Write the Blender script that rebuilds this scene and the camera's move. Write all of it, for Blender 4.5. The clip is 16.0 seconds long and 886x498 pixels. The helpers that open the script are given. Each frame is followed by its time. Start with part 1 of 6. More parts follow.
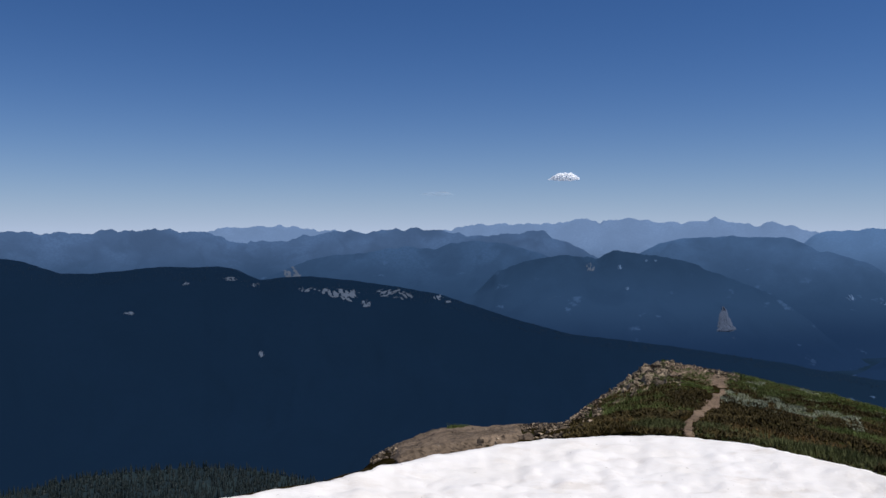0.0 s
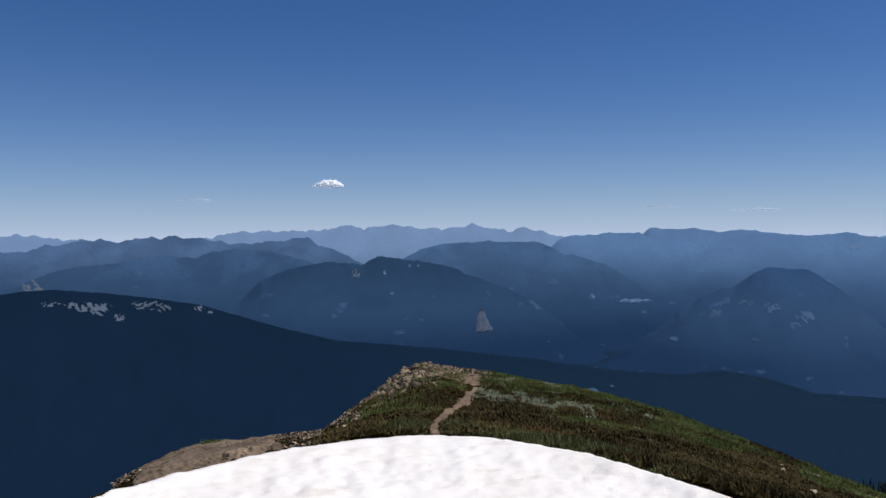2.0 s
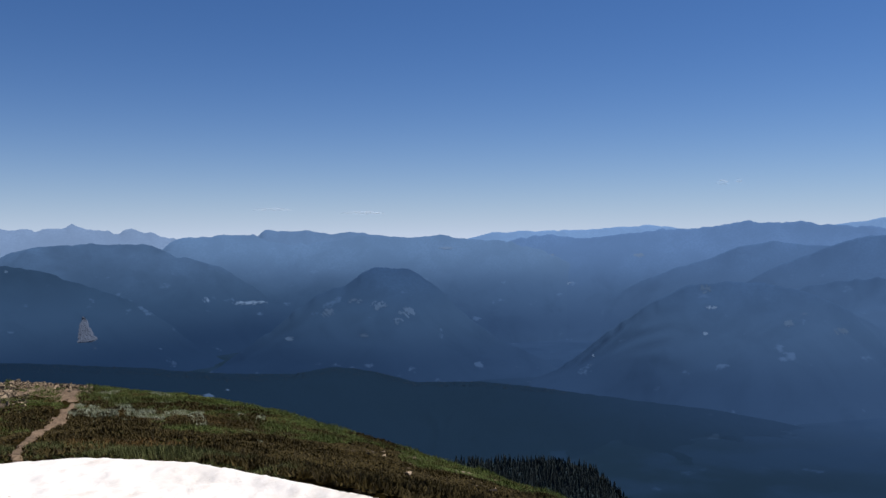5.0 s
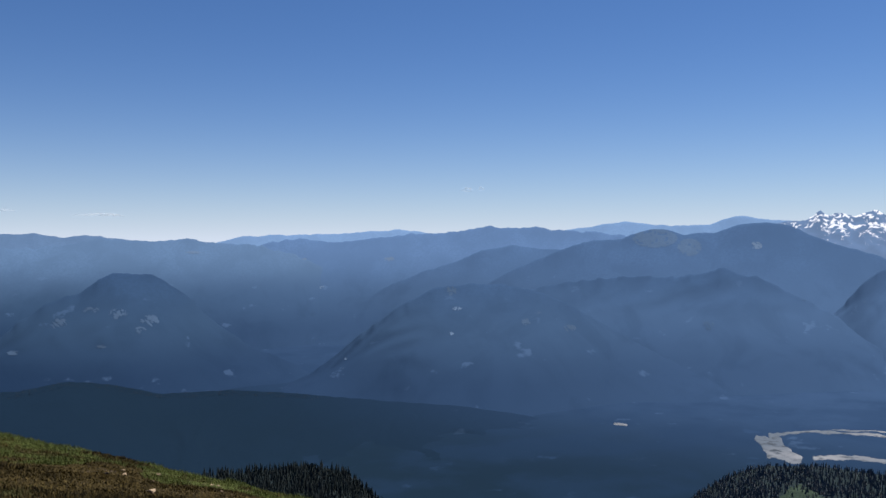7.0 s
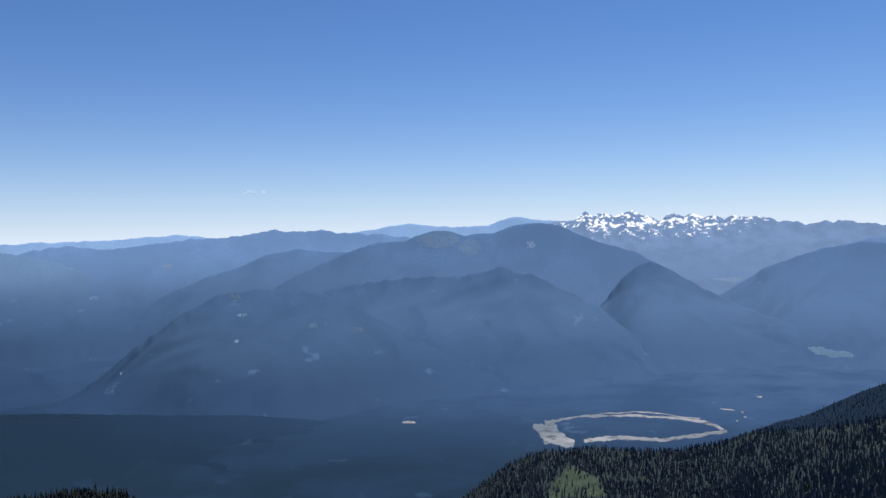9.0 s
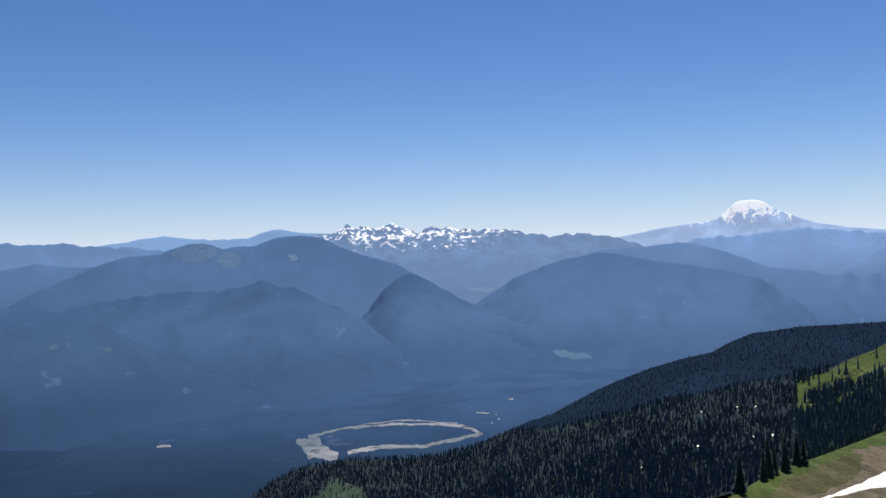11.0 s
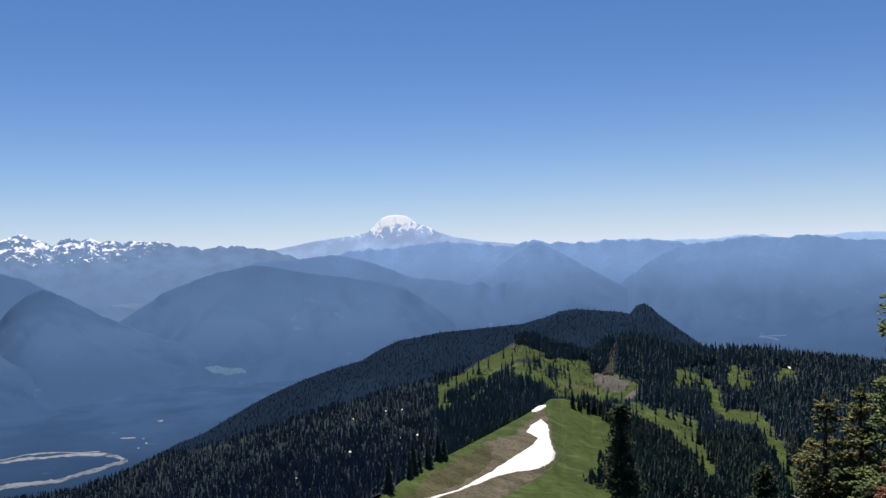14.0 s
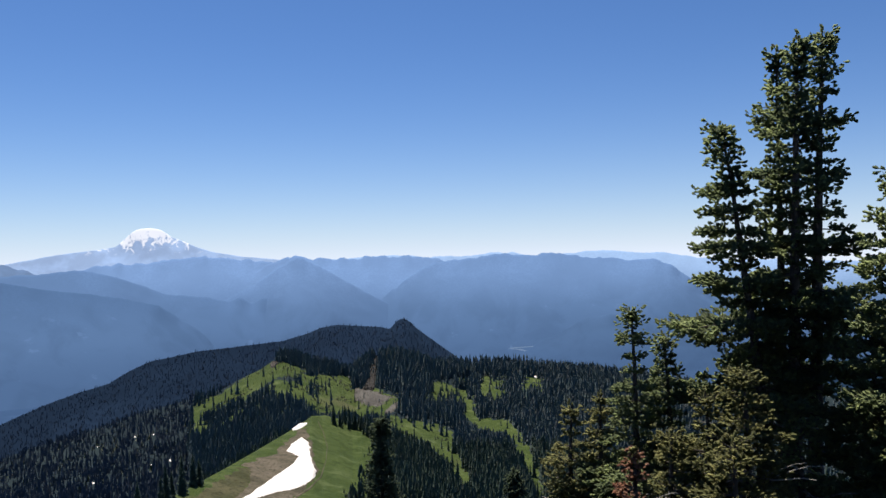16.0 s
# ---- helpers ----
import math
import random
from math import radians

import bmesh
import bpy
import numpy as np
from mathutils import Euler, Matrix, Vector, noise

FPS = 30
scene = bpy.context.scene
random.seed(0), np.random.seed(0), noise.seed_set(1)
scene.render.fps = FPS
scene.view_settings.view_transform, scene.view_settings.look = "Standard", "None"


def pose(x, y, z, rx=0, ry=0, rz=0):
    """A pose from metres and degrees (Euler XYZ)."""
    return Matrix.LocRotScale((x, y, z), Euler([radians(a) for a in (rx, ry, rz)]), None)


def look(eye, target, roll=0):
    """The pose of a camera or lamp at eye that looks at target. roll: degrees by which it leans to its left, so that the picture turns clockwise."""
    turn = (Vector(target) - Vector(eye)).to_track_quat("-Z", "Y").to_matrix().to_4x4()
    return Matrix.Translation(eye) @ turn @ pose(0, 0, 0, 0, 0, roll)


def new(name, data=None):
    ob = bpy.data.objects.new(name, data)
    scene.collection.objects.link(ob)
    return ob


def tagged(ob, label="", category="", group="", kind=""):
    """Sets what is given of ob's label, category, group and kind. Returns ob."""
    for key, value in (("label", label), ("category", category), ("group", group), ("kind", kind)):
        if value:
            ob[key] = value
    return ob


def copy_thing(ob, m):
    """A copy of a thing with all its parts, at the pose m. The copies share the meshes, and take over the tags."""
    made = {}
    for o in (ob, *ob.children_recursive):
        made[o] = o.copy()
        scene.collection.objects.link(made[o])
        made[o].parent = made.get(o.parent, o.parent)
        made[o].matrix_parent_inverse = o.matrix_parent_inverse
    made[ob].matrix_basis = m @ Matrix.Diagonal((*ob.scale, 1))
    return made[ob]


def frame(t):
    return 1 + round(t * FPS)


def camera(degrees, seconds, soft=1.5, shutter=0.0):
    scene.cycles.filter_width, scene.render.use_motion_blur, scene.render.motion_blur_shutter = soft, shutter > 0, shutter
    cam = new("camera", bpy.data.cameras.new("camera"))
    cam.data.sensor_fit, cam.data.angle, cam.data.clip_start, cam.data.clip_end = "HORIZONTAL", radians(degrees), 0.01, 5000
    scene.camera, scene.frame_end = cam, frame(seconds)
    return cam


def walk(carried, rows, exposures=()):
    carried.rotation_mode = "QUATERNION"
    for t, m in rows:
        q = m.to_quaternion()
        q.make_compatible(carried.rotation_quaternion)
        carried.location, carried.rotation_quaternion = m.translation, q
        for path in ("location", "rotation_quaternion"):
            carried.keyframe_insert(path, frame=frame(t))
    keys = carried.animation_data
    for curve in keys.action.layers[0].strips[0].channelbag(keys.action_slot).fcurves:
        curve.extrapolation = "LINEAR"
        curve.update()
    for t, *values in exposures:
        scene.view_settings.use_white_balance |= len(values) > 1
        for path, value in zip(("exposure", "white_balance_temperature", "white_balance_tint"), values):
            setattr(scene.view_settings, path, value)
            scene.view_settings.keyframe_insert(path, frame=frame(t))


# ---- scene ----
cam = camera(55.58, 16.0)
PATH = [
    (0.0, pose(-0.116, 0.026, 1.65, 88.80, -0.19, 0.00)),
    (0.5, pose(-0.078, 0.018, 1.65, 88.92, -0.15, -3.83)),
    (1.0, pose(-0.039, 0.009, 1.65, 89.06, 0.11, -7.75)),
    (1.5, pose(0.000, 0.000, 1.65, 89.16, 0.26, -11.78)),
    (2.0, pose(0.039, -0.009, 1.65, 89.24, 0.39, -15.90)),
    (2.5, pose(0.078, -0.018, 1.65, 89.25, 0.42, -20.14)),
    (3.0, pose(0.116, -0.026, 1.65, 89.21, 0.42, -24.34)),
    (3.5, pose(0.116, -0.026, 1.65, 89.16, 0.41, -28.54)),
    (4.0, pose(0.116, -0.026, 1.65, 89.14, 0.43, -32.78)),
    (6.5, pose(0.116, -0.026, 1.65, 89.35, 0.36, -54.66)),
    (7.0, pose(0.116, -0.026, 1.65, 89.36, 0.34, -58.46)),
    (7.5, pose(0.116, -0.026, 1.65, 89.28, 0.60, -62.18)),
    (8.0, pose(0.116, -0.026, 1.65, 89.24, 0.80, -65.91)),
    (8.5, pose(0.116, -0.026, 1.65, 89.27, 1.11, -69.44)),
    (9.0, pose(0.116, -0.026, 1.65, 89.35, 1.35, -72.98)),
    (11.5, pose(0.116, -0.026, 1.65, 89.86, 1.59, -93.06)),
    (12.0, pose(0.116, -0.026, 1.65, 89.88, 1.54, -96.80)),
    (12.5, pose(0.116, -0.026, 1.65, 89.87, 1.51, -100.38)),
    (13.0, pose(0.116, -0.026, 1.65, 89.88, 1.52, -104.13)),
    (13.5, pose(0.116, -0.026, 1.65, 89.93, 1.58, -108.14)),
    (14.0, pose(0.116, -0.026, 1.65, 89.99, 1.71, -112.32)),
    (14.5, pose(0.132, -0.014, 1.65, 90.05, 1.77, -116.48)),
    (15.0, pose(0.148, -0.001, 1.65, 90.17, 1.78, -120.51)),
    (15.5, pose(0.163, 0.011, 1.65, 90.38, 1.66, -124.50)),
    (16.0, pose(0.179, 0.024, 1.65, 90.65, 1.37, -128.43)),
]
EXPOSURE = [(0.0, -0.03, 6020, 10), (3.0, 0.13, 6120, 10), (4.0, 0.17, 6180, 10), (7.0, 0.52, 6800, 10), (8.0, 0.67, 6830, 10), (9.0, 0.74, 6850, 10), (12.0, 0.6, 6850, 10), (14.0, 0.6, 6880, 10), (16.0, 0.75, 6950, 10)]
walk(cam, PATH, EXPOSURE)

# ---- light: one high summer sun and a clear sky ----
SUN_BEARING, SUN_HEIGHT = 104.0, 63.0
world = bpy.data.worlds.new("sky")
scene.world = world
world.use_nodes = True
wn = world.node_tree.nodes
sky = wn.new("ShaderNodeTexSky")
sky.sky_type = 'NISHITA'
sky.sun_disc = False
sky.sun_elevation = radians(SUN_HEIGHT)
sky.sun_rotation = radians(SUN_BEARING)
sky.altitude = 1900
sky.air_density, sky.dust_density, sky.ozone_density = 1.0, 0.8, 2.0
wn["Background"].inputs["Strength"].default_value = 0.05
tint = wn.new("ShaderNodeMix")
tint.data_type, tint.blend_type = 'RGBA', 'MULTIPLY'
tint.inputs[0].default_value = 1.0
tint.inputs[7].default_value = (0.535, 0.85, 1.28, 1)  # thin, clear mountain air
world.node_tree.links.new(sky.outputs[0], tint.inputs[6])
# the pale summer haze that whitens the clear sky towards the horizon, all round alike
coord, axes, fall, haze = wn.new("ShaderNodeTexCoord"), wn.new("ShaderNodeSeparateXYZ"), wn.new("ShaderNodeMath"), wn.new("ShaderNodeMix")
power = wn.new("ShaderNodeMath")
fall.operation, power.operation = 'MULTIPLY', 'POWER'
fall.inputs[1].default_value = -17.5
power.inputs[0].default_value = math.e
haze.data_type, haze.clamp_factor = 'RGBA', True
haze.inputs[7].default_value = (9.0, 10.4, 12.8, 1)
for a, b in ((coord.outputs["Generated"], axes.inputs[0]), (axes.outputs[2], fall.inputs[0]), (fall.outputs[0], power.inputs[1]), (power.outputs[0], haze.inputs[0]),
             (tint.outputs[2], haze.inputs[6]), (haze.outputs[2], wn["Background"].inputs["Color"])):
    world.node_tree.links.new(a, b)
sun_data = bpy.data.lights.new("sun", 'SUN')
sun_data.energy, sun_data.angle, sun_data.color = 4.0, radians(0.53), (1.0, 0.96, 0.9)
sun = new("sun", sun_data)
sb, se = radians(SUN_BEARING), radians(SUN_HEIGHT)
sun.matrix_world = look((math.sin(sb) * math.cos(se) * 50, math.cos(sb) * math.cos(se) * 50, math.sin(se) * 50), (0, 0, 0))

EYE = 1.65
FLOOR = -490.0  # the valley floor below the summit


# ---- numbers: smooth noise, polar places ----
def lattice(ix, iy, seed):
    n = (ix * 374761393 + iy * 668265263 + seed * 1274126177) & 0x7fffffff
    n = ((n ^ (n >> 13)) * 1274126177) & 0x7fffffff
    return ((n ^ (n >> 16)) & 0xffff) / 65535.0


def vnoise(x, y, seed=0):
    x, y = np.asarray(x, float), np.asarray(y, float)
    x, y = np.broadcast_arrays(x, y)
    ix, iy = np.floor(x).astype(np.int64), np.floor(y).astype(np.int64)
    fx, fy = x - ix, y - iy
    fx, fy = fx * fx * (3 - 2 * fx), fy * fy * (3 - 2 * fy)
    a, b = lattice(ix, iy, seed), lattice(ix + 1, iy, seed)
    c, d = lattice(ix, iy + 1, seed), lattice(ix + 1, iy + 1, seed)
    return (a + (b - a) * fx) * (1 - fy) + (c + (d - c) * fx) * fy


def fbm(x, y, seed=0, octaves=4):
    total, amp, norm = 0.0, 1.0, 0.0
    for o in range(octaves):
        total = total + amp * vnoise(np.asarray(x) * 2 ** o, np.asarray(y) * 2 ** o, seed + 17 * o)
        norm += amp
        amp *= 0.5
    return total / norm


def smooth(a, b, x):
    t = np.clip((np.asarray(x, float) - a) / (b - a), 0, 1)
    return t * t * (3 - 2 * t)


def polar(b, r, z):
    b = np.radians(b)
    return np.stack(np.broadcast_arrays(r * np.sin(b), r * np.cos(b), z), -1)


def table(rows, col, b):
    return np.interp(b, [q[0] for q in rows], [q[col] for q in rows])


# ---- meshes ----
def mesh_of(name, verts, faces, materials=(), index=None, smooth_shade=False):
    """A mesh from arrays: verts (n, 3) and faces (m, 3) or (m, 4)."""
    verts, faces = np.asarray(verts, np.float32), np.asarray(faces, np.int32)
    me = bpy.data.meshes.new(name)
    k = faces.shape[1]
    me.vertices.add(len(verts))
    me.vertices.foreach_set("co", verts.ravel())
    me.loops.add(faces.size)
    me.loops.foreach_set("vertex_index", faces.ravel())
    me.polygons.add(len(faces))
    me.polygons.foreach_set("loop_start", np.arange(0, faces.size, k, dtype=np.int32))
    me.polygons.foreach_set("use_smooth", np.full(len(faces), smooth_shade))
    for m in materials:
        me.materials.append(m)
    if index is not None:
        me.polygons.foreach_set("material_index", np.asarray(index, np.int32))
    me.update(calc_edges=True)
    return me


def grid_faces(n, m, wrap=False):
    i, j = np.meshgrid(np.arange(n if wrap else n - 1), np.arange(m - 1), indexing="ij")
    a, b = i * m + j, ((i + 1) % n) * m + j
    return np.stack([a, b, b + 1, a + 1], -1).reshape(-1, 4)


def piece(name, me, parent=None, label=""):
    ob = new(name, me)
    if parent:
        ob.parent = parent
    return tagged(ob, label=label) if label else ob


def thing(name, label, category, group="", kind="", at=(0, 0, 0)):
    ob = new(name)
    ob.empty_display_size = 0.2
    ob.location = at
    return tagged(ob, label=label, category=category, group=group, kind=kind)


# ---- materials ----
class Mat:
    """A small builder for node materials; positions are in the object's metres."""

    def __init__(self, name, rough=0.9, spec=0.2):
        self.m = bpy.data.materials.new(name)
        self.m.use_nodes = True
        self.t = self.m.node_tree
        self.bsdf = self.t.nodes["Principled BSDF"]
        self.bsdf.inputs["Roughness"].default_value = rough
        self.bsdf.inputs["Specular IOR Level"].default_value = spec
        self.co = self.node("ShaderNodeTexCoord").outputs["Object"]

    def node(self, kind, **inputs):
        n = self.t.nodes.new(kind)
        for k, v in inputs.items():
            self.put(n.inputs[k.replace("_", " ")], v)
        return n

    def put(self, socket, v):
        if isinstance(v, bpy.types.NodeSocket):
            self.t.links.new(v, socket)
        elif isinstance(v, tuple) and len(v) == 3 and socket.type == 'RGBA':
            socket.default_value = (*v, 1)
        else:
            socket.default_value = v

    def scaled(self, sx, sy, sz):
        n = self.node("ShaderNodeMapping", Vector=self.co)
        n.inputs["Scale"].default_value = (sx, sy, sz)
        return n.outputs[0]

    def noise(self, scale, detail=4.0, rough=0.55, co=None, distort=0.0):
        n = self.node("ShaderNodeTexNoise", Vector=co or self.co, Scale=scale, Detail=detail, Roughness=rough, Distortion=distort)
        return n.outputs["Fac"]

    def ramp(self, fac, lo, hi):
        n = self.node("ShaderNodeMapRange", Value=fac)
        n.inputs["From Min"].default_value, n.inputs["From Max"].default_value = lo, hi
        n.interpolation_type = 'SMOOTHSTEP'
        return n.outputs[0]

    def math(self, op, a, b=0.5):
        n = self.t.nodes.new("ShaderNodeMath")
        n.operation = op
        n.use_clamp = True
        self.put(n.inputs[0], a)
        self.put(n.inputs[1], b)
        return n.outputs[0]

    def mix(self, fac, a, b):
        n = self.t.nodes.new("ShaderNodeMix")
        n.data_type = 'RGBA'
        self.put(n.inputs[0], fac)
        self.put(n.inputs[6], a)
        self.put(n.inputs[7], b)
        return n.outputs[2]

    def z(self):
        n = self.node("ShaderNodeSeparateXYZ", Vector=self.co)
        return n.outputs[2]

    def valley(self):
        """Woods of the valleys with the haze put into the colour: dark below the north-west ridges, paler towards the
        open south-east, darker on the floor.
        """
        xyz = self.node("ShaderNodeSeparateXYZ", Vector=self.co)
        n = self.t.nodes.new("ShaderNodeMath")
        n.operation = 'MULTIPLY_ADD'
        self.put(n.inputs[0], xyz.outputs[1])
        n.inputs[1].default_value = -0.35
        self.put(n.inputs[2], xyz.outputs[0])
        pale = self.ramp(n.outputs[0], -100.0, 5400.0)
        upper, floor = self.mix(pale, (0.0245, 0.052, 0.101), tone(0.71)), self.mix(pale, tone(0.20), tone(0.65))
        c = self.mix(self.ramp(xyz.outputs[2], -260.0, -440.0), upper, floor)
        # random darker bands stand in for spur shading, with a few faint clear-cuts
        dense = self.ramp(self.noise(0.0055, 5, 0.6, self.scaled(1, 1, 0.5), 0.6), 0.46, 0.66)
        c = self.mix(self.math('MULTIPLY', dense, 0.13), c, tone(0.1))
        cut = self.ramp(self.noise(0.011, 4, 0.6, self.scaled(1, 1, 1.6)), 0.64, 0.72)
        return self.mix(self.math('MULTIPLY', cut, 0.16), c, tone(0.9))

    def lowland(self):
        """Conifer woods below the summit, paler eastwards into the valley, where haze is put into the colour."""
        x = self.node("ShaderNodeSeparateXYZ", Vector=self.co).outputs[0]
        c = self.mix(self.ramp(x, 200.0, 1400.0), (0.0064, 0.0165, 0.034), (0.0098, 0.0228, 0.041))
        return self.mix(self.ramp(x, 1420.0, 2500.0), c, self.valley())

    def bump(self, height, strength=0.5, distance=0.1):
        n = self.node("ShaderNodeBump", Height=height, Strength=strength, Distance=distance)
        self.put(self.bsdf.inputs["Normal"], n.outputs[0])

    def colour(self, c):
        self.put(self.bsdf.inputs["Base Color"], c)
        return self.m


def upright(m, amount, height=None, strength=0.3, distance=8.0):
    """Lean the shading normal to the zenith, flattening the slope shading as haze would."""
    geo = m.node("ShaderNodeNewGeometry").outputs["Normal"]
    if height is not None:
        geo = m.node("ShaderNodeBump", Height=height, Strength=strength, Distance=distance).outputs[0]
    n = m.t.nodes.new("ShaderNodeMix")
    n.data_type = 'VECTOR'
    m.put(n.inputs[0], amount)
    m.put(n.inputs[4], geo)
    n.inputs[5].default_value = (0, 0, 1)
    unit = m.t.nodes.new("ShaderNodeVectorMath")
    unit.operation = 'NORMALIZE'
    m.put(unit.inputs[0], n.outputs[1])
    m.put(m.bsdf.inputs["Normal"], unit.outputs[0])


def grey(a, k):
    return tuple(x * k for x in a)


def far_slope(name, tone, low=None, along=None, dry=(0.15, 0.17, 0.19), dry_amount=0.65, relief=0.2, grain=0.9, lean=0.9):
    """Wooded mountainside seen across the valleys: canopy tone with the haze put in, paler openings and dry ground."""
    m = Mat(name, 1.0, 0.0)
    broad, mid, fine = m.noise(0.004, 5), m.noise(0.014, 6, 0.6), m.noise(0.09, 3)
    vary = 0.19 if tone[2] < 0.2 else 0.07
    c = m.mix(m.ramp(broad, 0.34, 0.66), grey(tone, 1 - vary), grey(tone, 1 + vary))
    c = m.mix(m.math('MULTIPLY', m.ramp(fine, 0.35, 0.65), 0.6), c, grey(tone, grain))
    # random darker streaks down the slope stand in for the shading of spurs
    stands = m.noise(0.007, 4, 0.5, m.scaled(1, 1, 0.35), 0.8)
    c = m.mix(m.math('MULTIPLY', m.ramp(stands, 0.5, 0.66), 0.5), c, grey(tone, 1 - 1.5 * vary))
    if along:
        # haze put into the colour: paler towards the ridge's far end
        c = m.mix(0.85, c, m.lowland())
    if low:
        # valley haze put into the colour: one shared tone lower down, with an uneven border
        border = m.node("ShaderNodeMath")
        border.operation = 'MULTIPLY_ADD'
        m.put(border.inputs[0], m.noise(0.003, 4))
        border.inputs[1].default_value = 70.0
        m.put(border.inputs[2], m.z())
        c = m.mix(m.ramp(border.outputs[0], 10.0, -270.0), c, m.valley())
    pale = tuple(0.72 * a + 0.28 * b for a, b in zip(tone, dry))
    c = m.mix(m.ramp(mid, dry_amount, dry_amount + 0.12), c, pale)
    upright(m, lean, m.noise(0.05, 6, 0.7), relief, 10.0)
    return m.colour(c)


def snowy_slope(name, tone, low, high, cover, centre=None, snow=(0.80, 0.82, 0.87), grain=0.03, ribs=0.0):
    """High mountainside with summer snowfields between dark rock bands, thickest round a centre; haze is put into both
    colours.
    """
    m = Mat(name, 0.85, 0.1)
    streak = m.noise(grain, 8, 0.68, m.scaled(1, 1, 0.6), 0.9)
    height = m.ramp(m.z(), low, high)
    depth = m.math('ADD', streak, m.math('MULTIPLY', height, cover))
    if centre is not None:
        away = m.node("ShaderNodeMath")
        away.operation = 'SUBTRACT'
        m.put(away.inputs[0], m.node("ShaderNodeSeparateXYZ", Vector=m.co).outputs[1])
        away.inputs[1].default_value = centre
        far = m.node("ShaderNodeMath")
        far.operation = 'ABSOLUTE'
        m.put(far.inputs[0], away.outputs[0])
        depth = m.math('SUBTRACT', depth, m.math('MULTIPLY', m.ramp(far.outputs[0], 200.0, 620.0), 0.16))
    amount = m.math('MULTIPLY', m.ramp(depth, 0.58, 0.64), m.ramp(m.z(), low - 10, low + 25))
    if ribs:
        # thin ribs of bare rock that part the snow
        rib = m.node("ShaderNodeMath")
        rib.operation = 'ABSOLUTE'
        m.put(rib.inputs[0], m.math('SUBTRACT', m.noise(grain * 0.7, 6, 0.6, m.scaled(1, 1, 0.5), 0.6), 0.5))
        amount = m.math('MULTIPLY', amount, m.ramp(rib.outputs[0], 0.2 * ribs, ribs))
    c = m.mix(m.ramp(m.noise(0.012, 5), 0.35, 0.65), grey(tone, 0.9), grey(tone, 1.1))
    # lower slopes fade to the valley tone, which has the haze painted in
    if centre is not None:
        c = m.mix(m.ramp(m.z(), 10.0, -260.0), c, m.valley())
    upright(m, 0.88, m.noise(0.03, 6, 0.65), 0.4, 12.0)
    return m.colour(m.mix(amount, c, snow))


def needles(name, dark, light, thin=0.3, lean=0.0):
    """Conifer foliage: each clump its own shade of green."""
    m = Mat(name, 0.6, 0.25)
    rnd = m.node("ShaderNodeNewGeometry").outputs["Random Per Island"]
    c = m.mix(rnd, dark, light)
    c = m.mix(m.ramp(m.noise(1.5, 3), 0.4, 0.7), c, grey(dark, 0.8))
    if lean:
        upright(m, lean)
    glow_through, both = m.node("ShaderNodeBsdfTranslucent", Color=c), m.node("ShaderNodeMixShader")
    m.put(both.inputs[0], thin)
    m.put(both.inputs[1], m.bsdf.outputs[0])
    m.put(both.inputs[2], glow_through.outputs[0])
    m.t.links.new(both.outputs[0], m.t.nodes["Material Output"].inputs["Surface"])
    return m.colour(c)

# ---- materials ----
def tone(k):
    """Colour of wooded slopes with the haze put in: deep green-blue near, paler with distance."""
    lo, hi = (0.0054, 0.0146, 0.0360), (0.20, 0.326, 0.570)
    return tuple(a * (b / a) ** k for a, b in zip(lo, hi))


def meadow_material():
    m = Mat("meadow_turf", 0.95, 0.1)
    c = m.mix(m.ramp(m.noise(0.03, 5), 0.35, 0.65), (0.038, 0.060, 0.014), (0.062, 0.086, 0.022))
    c = m.mix(m.ramp(m.noise(0.22, 8, 0.75), 0.42, 0.62), c, (0.030, 0.050, 0.011))
    c = m.mix(m.ramp(m.noise(0.07, 6, 0.7), 0.5, 0.68), c, (0.082, 0.108, 0.038))
    c = m.mix(m.math('MULTIPLY', m.ramp(m.noise(0.011, 5), 0.63, 0.74), 0.6), c, (0.10, 0.095, 0.05))
    m.bump(m.noise(0.8, 6, 0.7), 0.8, 0.8)
    return m.colour(c)


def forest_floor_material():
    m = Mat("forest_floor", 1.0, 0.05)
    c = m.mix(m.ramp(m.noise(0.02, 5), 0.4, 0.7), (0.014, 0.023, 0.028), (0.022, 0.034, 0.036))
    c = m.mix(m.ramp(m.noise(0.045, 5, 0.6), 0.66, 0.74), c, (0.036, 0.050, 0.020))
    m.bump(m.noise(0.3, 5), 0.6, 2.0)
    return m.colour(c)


def ground_material():
    """Summit soil and turf near by, valley woods far below."""
    m = Mat("summit_ground", 1.0, 0.0)
    c = m.mix(m.ramp(m.noise(0.9, 5), 0.35, 0.65), (0.012, 0.009, 0.003), (0.024, 0.017, 0.006))
    c = m.mix(m.ramp(m.noise(0.35, 4), 0.5, 0.65), c, (0.020, 0.032, 0.006))
    c = m.mix(m.ramp(m.noise(2.2, 4), 0.62, 0.74), c, (0.13, 0.10, 0.065))
    # valley woods far below have the haze put into their colour
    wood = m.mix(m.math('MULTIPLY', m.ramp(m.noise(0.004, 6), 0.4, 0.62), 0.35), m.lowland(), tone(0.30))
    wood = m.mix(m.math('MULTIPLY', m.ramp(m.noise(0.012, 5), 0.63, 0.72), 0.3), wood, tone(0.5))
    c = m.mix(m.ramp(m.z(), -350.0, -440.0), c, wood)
    m.bump(m.noise(6.0, 6, 0.7), 0.7, 0.05)
    return m.colour(c)


